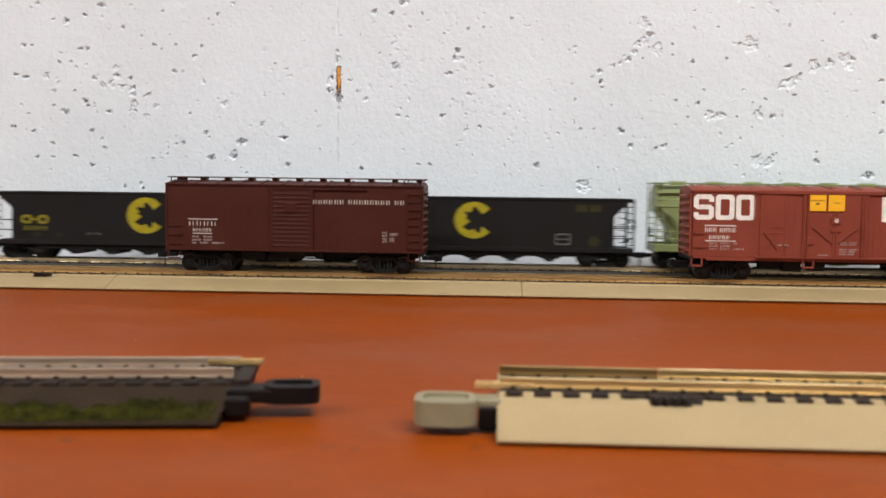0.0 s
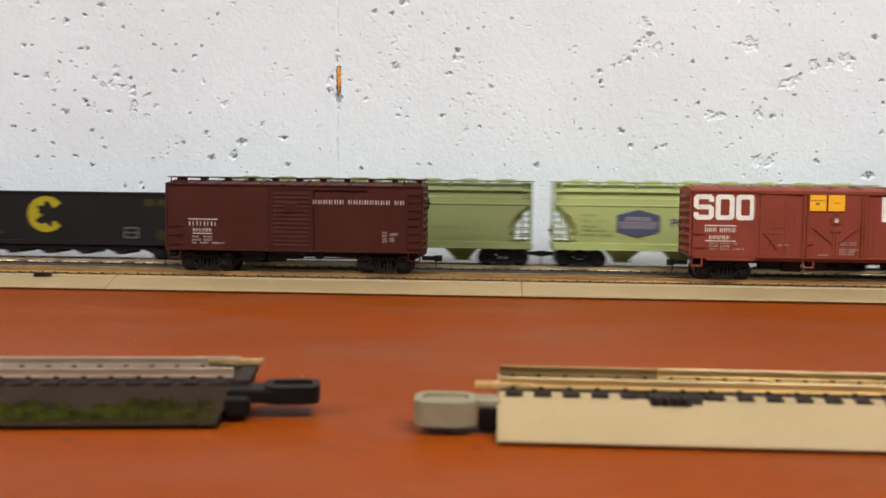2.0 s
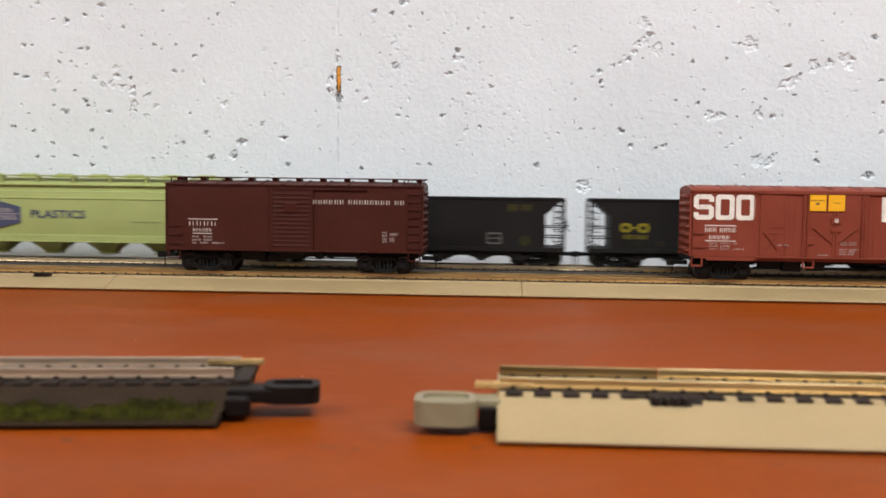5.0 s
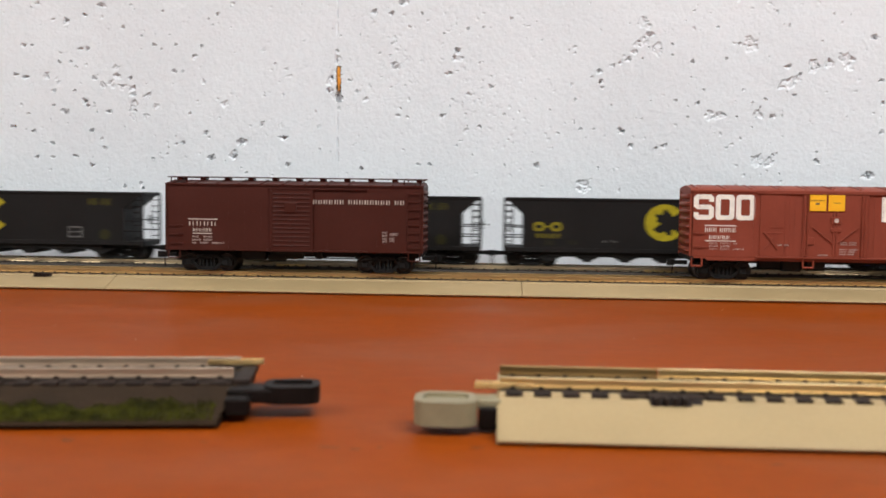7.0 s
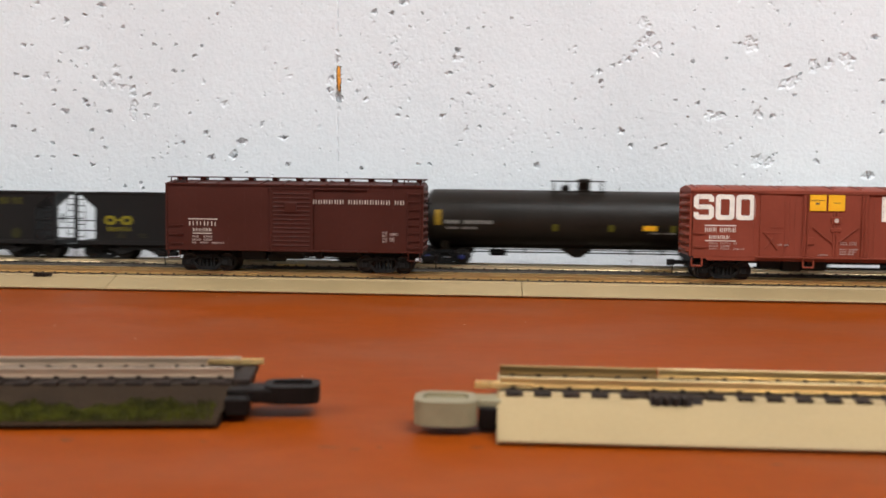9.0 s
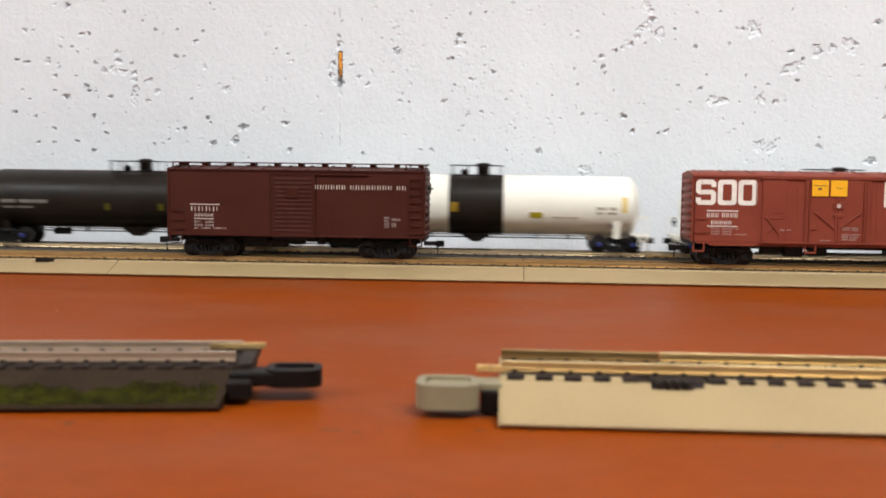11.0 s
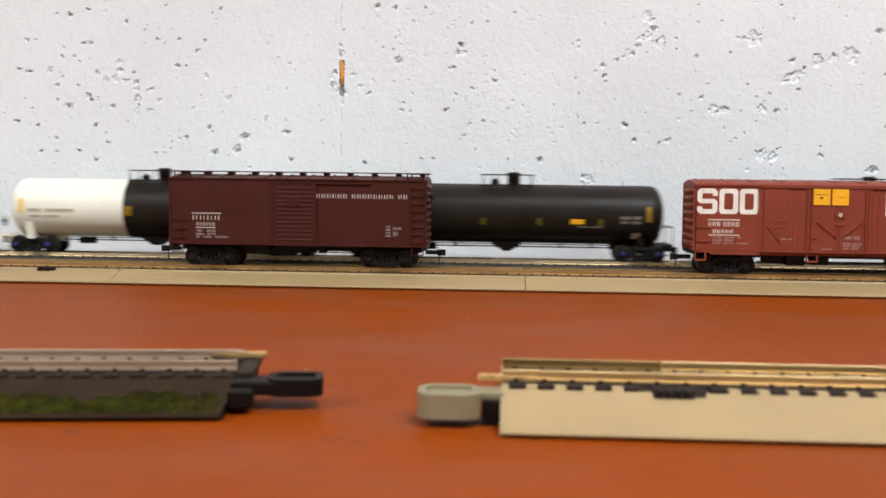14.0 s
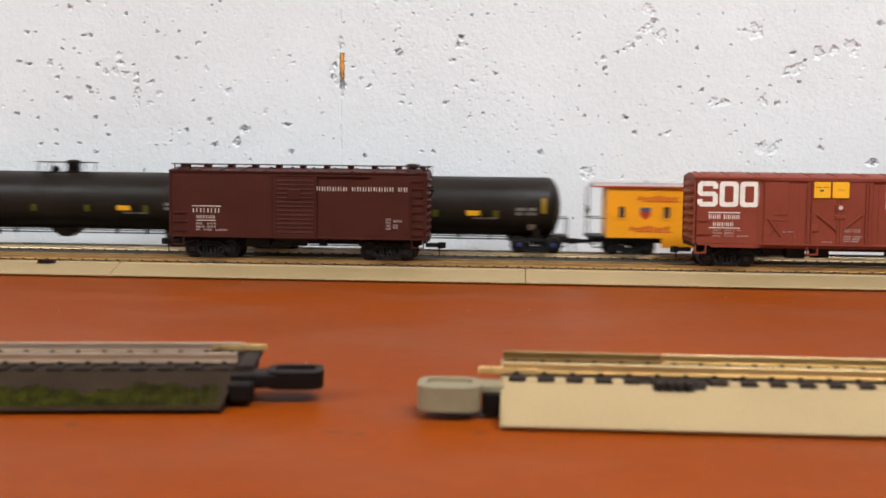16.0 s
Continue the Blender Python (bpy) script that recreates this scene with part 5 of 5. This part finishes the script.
    for xe, q in ((-4.0, 1), (L + 4.0, -1)):
        g = Shape()
        for y in (-15.2, 15.2):
            g.rod((xe, y, 21.0), (xe, y, 32.5), 0.3)
            g.rod((xe + q * 8.6, y, 21.0), (xe + q * 8.6, y, 32.5), 0.3)
            g.rod((xe, y, 32.5), (xe + q * 8.6, y, 32.5), 0.3)
            for z in (14.6, 17.8):
                g.rod((xe + q * 1.0, y, z), (xe + q * 6.0, y, z), 0.28)
            g.rod((xe + q * 1.0, y, 21), (xe + q * 1.0, y, 14.6), 0.28)
            g.rod((xe + q * 6.0, y, 21), (xe + q * 6.0, y, 14.6), 0.28)
        g.rod((xe, -15.2, 32.5), (xe, 15.2, 32.5), 0.3)
        part("end_rail", g, sm, car, "end hand rails and steps")
    u = Shape()
    u.rod((34, -4.5, 18.4), (L - 34, -4.5, 18.4), 0.45)
    u.rod((34, 3.0, 19.6), (L - 34, 3.0, 19.6), 0.35)
    u.turned([(2.0, 44), (2.2, 45), (2.2, 54), (2.0, 55)], "x", (0, -3.5, 18.0), 12)
    for x in (46, 53, 66, L - 66, L - 46):
        u.box(x, x + 1.2, -5, -2, 17.6, 22.0)
    part("brake_pipe", u, M_TRUCK, car)
    brake_wheel(car, -4.6, -8, 30, 3.2)

    def on_side(shape, x0, x1, z0, z1, proud=0.12):
        """A thin patch that follows the barrel."""
        n = 6
        vs = []
        for d in (proud, -0.3):
            rr = R + d + (0.3 if band and abs((x0 + x1) / 2 - c) < 17 else 0)
            for k in range(n + 1):
                z = z0 + (z1 - z0) * k / n
                yy = -math.sqrt(max(0.01, rr * rr - (z - zc) ** 2))
                vs += [(x0, yy, z), (x1, yy, z)]
        fs = [(2 * k, 2 * k + 1, 2 * k + 3, 2 * k + 2) for k in range(n)]
        o = 2 * (n + 1)
        fs += [(o + 2 * k + 2, o + 2 * k + 3, o + 2 * k + 1, o + 2 * k) for k in range(n)]
        fs += [(0, 2 * n, o + 2 * n, o), (1, o + 1, o + 2 * n + 1, 2 * n + 1), (0, o, o + 1, 1), (2 * n, 2 * n + 1, o + 2 * n + 1, o + 2 * n)]
        shape.add(vs, fs)

    def words(shape, x0, x1, z0, z1, counts):
        total = sum(counts) + len(counts) - 1
        st = (x1 - x0) / total
        x = x0
        for k in counts:
            for j in range(k):
                on_side(shape, x + 0.1 * st, x + 0.88 * st, z0, z1)
                x += st
            x += st

    for x0, x1 in ((9.2, 13.4), (L - 13.0, L - 9.6)):
        bars = Shape()
        on_side(bars, x0, x1, 35.6, 45.2)
        part("reflector", bars, M_REFLECT if not band else M_PALE_YELLOW, car, "yellow upright reflector strip")
    for x in ((c - 16.5,) if band else (c - 16.5, c + 18.5, c + 57)):
        r = Shape()
        on_side(r, x, x + (5.2 if band else 3.4), 35.0 if band else 32.6, 41.0 if band else 37.0)
        part("reflector", r, M_REFLECT if band else M_DULL_YELLOW, car, "dull yellow small reflector")
    y = Shape()
    if band:
        on_side(y, c + 34.0, c + 42.0, 31.6, 35.2)
    else:
        on_side(y, c + 40.0, c + 48.5, 33.6, 36.8)
    part("placard", y, M_YELLOW_INK if band else M_PLACARD, car, "yellow placard patch")
    t = Shape()
    words(t, 15.5, 46.0, 36.6, 38.8, (4, 8))
    words(t, 16.5, 36.0, 33.2, 34.6, (4, 5))
    words(t, L - 29, L - 16, 37.0, 39.0, (4, 3))
    words(t, L - 29, L - 16, 34.2, 36.0, (3, 4))
    words(t, L - 56, L - 40, 31.5, 32.6, (5, 5))
    tagged(part("lettering", t, ink, car, "small data lettering bars"), kind="stuff")
    d = Shape()
    on_side(d, L - 21.0, L - 16.0, 24.6, 28.4)
    part("diamond_placard", d, M_FADED_INK, car, "faded pinkish placard")
    running_gear(car, L, 15.5, caps=True)
    return car


def caboose():
    """Yellow caboose with end porches, side windows and a red-edged roof."""
    L, W, z0, z1 = 128.0, 17.0, 21.0, 53.0
    car = thing("caboose", "bright yellow caboose with red trim ending the train", "caboose")
    s = Shape()
    wins = [(18.6, 23.4), (46.4, 51.4), (76.6, 81.6), (104.6, 109.4)]
    edges = [11.5] + [e for w in wins for e in w] + [L - 11.5]
    for y in (-W, W - 1.2):
        s.box(11.5, L - 11.5, y, y + 1.2, z0, 33.2)
        s.box(11.5, L - 11.5, y, y + 1.2, 41.0, z1)
        for a, b in zip(edges[0::2], edges[1::2]):
            s.box(a, b, y, y + 1.2, 33.0, 41.2)
    for x in (11.5, L - 12.7):
        s.box(x, x + 1.2, -W + 1, W - 1, z0, z1)
    s.box(12, L - 12, -W + 1, W - 1, z0, z0 + 1.2)
    part("body", s, M_YELLOW_CAR, car, "bright yellow body")
    for a, b in wins:
        f = Shape()
        ring(f, rounded(a - 0.5, b + 0.5, 32.6, 41.6, 0.4), rounded(a + 0.5, b - 0.5, 33.6, 40.6, 0.3), -W - 0.4, -W + 0.3)
        w = part("window", f, M_YELLOW_CAR, car)
        part("pane", Shape().box(a, b, -W + 0.5, -W + 0.8, 33.0, 41.2), M_GLASS, w, "dark window pane")
    r = Shape().prism([(-W - 1.2, z1 - 0.2), (-W - 1.2, z1 + 0.6), (-9, z1 + 2.0), (0, z1 + 2.6), (9, z1 + 2.0), (W + 1.2, z1 + 0.6), (W + 1.2, z1 - 0.2)], "x", 3.2, L - 3.2)
    part("roof", r, M_ROOF_PALE, car, "dusty pale curved roof")
    for y in (-W - 1.5, W + 1.1):
        part("roof_trim", Shape().box(3.1, L - 3.1, y, y + 0.4, z1 - 0.5, z1 + 0.35, 0.05), M_RED, car, "red roof edge")
    rb = Shape()
    for y in (-2.4, 0, 2.4):
        rb.box(1.5, L - 1.5, y - 1.0, y + 1.0, z1 + 4.0, z1 + 4.6, 0.08)
    for x in np.linspace(6, L - 6, 8):
        rb.box(x - 0.7, x + 0.7, -3, 3, z1 + 2.2, z1 + 4.1)
    part("running_board", rb, M_STEEL, car, "pale roof running board")
    for x, q in ((0.0, 1), (L, -1)):
        c = Shape().box(min(x, x + q * 11.6), max(x, x + q * 11.6), -W + 0.5, W - 0.5, 20.4, 22.0, 0.2)
        for y in (-W + 1, W - 1):
            c.rod((x + q * 0.8, y, 21.5), (x + q * 0.8, y, z1), 0.35)
            c.rod((x + q * 0.8, y, 33.0), (x + q * 11, y, 33.0), 0.3)
            c.box(min(x + q * 3, x + q * 9), max(x + q * 3, x + q * 9), min(y, y * 1.05), max(y, y * 1.05), 14.5, 15.2, 0.1)
            c.rod((x + q * 3, y, 15), (x + q * 3, y, 21), 0.35)
            c.rod((x + q * 9, y, 15), (x + q * 9, y, 21), 0.35)
        c.rod((x + q * 0.8, -W + 1, 33.0), (x + q * 0.8, W - 1, 33.0), 0.3)
        part("porch", c, M_TRUCK, car, "black end porch with rails")
        brake_wheel(car, x + q * 0.4, -7, 38)
    b = Shape().prism([(46, z0 + 0.2), (46, 15.0), (L - 46, 15.0), (L - 46, z0 + 0.2)], "y", -W + 0.1, -W + 1.2)
    part("tool_box", b, M_YELLOW_CAR, car, "yellow under-body tool box")
    part("underframe", Shape().box(2, L - 2, -3, 3, 17, 21), M_TRUCK, car)
    y = -W - 0.05
    t = Shape()
    for x0, x1, z, c in ((31, 56, 44.6, 8), (26, 51, 25.6, 9)):
        for k in range(c):
            x = x0 + (x1 - x0) * k / c
            t.prism([(x, z), (x + 1.5, z + 0.3 * math.sin(3 * k)), (x + 2.6, z + 2.6 + 0.7 * math.sin(5 * k)), (x + 0.9, z + 2.6 + 0.7 * math.sin(5 * k))], "y", y - 0.1, y + 0.2)
        t.box(x0 + 3, x1 + 1, y - 0.1, y + 0.2, z - 0.9, z - 0.35)
    tagged(part("lettering", t, M_RED, car, "red script lettering bars"), kind="stuff")
    h = Shape().prism([(32.4, 40.0), (39.0, 40.0), (39.0, 35.4), (35.7, 32.2), (32.4, 35.4)], "y", y - 0.1, y + 0.2)
    part("shield", h, M_RED, car, "red and white shield")
    part("shield_top", Shape().box(32.4, 39.0, y - 0.2, y + 0.1, 37.4, 40.2), M_DARK_BLUE, car, "dull blue shield top")
    running_gear(car, L, 27.0)
    return car


# ---- the train: the offset of each car's left end at the start, in millimetres ----
TRAIN = []


def train():
    global SIZE
    SIZE = (0.9695, 57.8)
    hop = coal_hopper()
    TRAIN.append((hop, HOPPER_STARTS[0]))
    for x in HOPPER_STARTS[1:]:
        dup = copy_thing(hop, pose(0, 0, 0))
        for o in dup.children_recursive:
            if o.name.startswith("wheelset"):
                ROLLING.append((o, o.matrix_basis.translation.x))
        TRAIN.append((dup, x))
    TRAIN.append((covered_hopper(M_GREEN, "sage green four-bay covered hopper with blue hexagon", M_BLUE_INK, "deep blue"), GREEN_STARTS[0]))
    TRAIN.append((covered_hopper(M_LIME, "pale lime green four-bay covered hopper with navy hexagon", M_DARK_BLUE, "dull navy"), GREEN_STARTS[1]))
    for x in TANK_STARTS:
        TRAIN.append((tank_car(200.0, M_TANK, "long glossy black tank car rolling on the main line", "black tank cars of the train", ink=M_TANK_INK), x))
    for x in WHITE_STARTS:
        TRAIN.append((tank_car(200.0, M_CREAM, "cream white tank car with a black centre band", "white tank cars of the train", band=True, ink=M_BROWN_INK), x))
    TRAIN.append((caboose(), CABOOSE_START))
    SIZE = (1.0, 0.0)


HOPPER_STARTS = [-317.8, -113.3, 509.8, 720.2, 929.4]
GREEN_STARTS = [93.8, 300.6]
TANK_STARTS = [1145.4, 1802.2, 2020.2]
WHITE_STARTS = [1365.2, 1584.2]
CABOOSE_START = 2230.1
# how far the train has rolled towards -x at each second, in millimetres
ROLLED = list(enumerate([0.0, 133.8, 268.0, 401.2, 533.3, 665.0, 796.3, 926.9, 1058.7, 1193.8, 1332.5, 1473.2, 1614.5, 1755.9, 1896.4, 2036.9, 2178.1]))


def motions():
    """The train rolls along the wall; its wheels turn with it."""
    for car, start in TRAIN:
        walk(car, [(t, pose((start - d) * MM, FAR_Y * MM, 0)) for t, d in ROLLED])
    ts = [k / 30 for k in range(481)]
    ds = np.interp(ts, [t for t, _ in ROLLED], [d for _, d in ROLLED])
    for wheel, x in ROLLING:
        walk(wheel, [(t, pose(x, 0, AXLE_Z * MM, 0, -math.degrees(d / WHEEL_R), 0)) for t, d in zip(ts, ds)])


# ---- build ----
room()
bench()
tracks()
rolling_parts()
old_boxcar().matrix_basis = pose(-0.1872, NEAR_Y * MM, 0)
plug_door_boxcar().matrix_basis = pose(0.1041, NEAR_Y * MM, 0)
train()
motions()
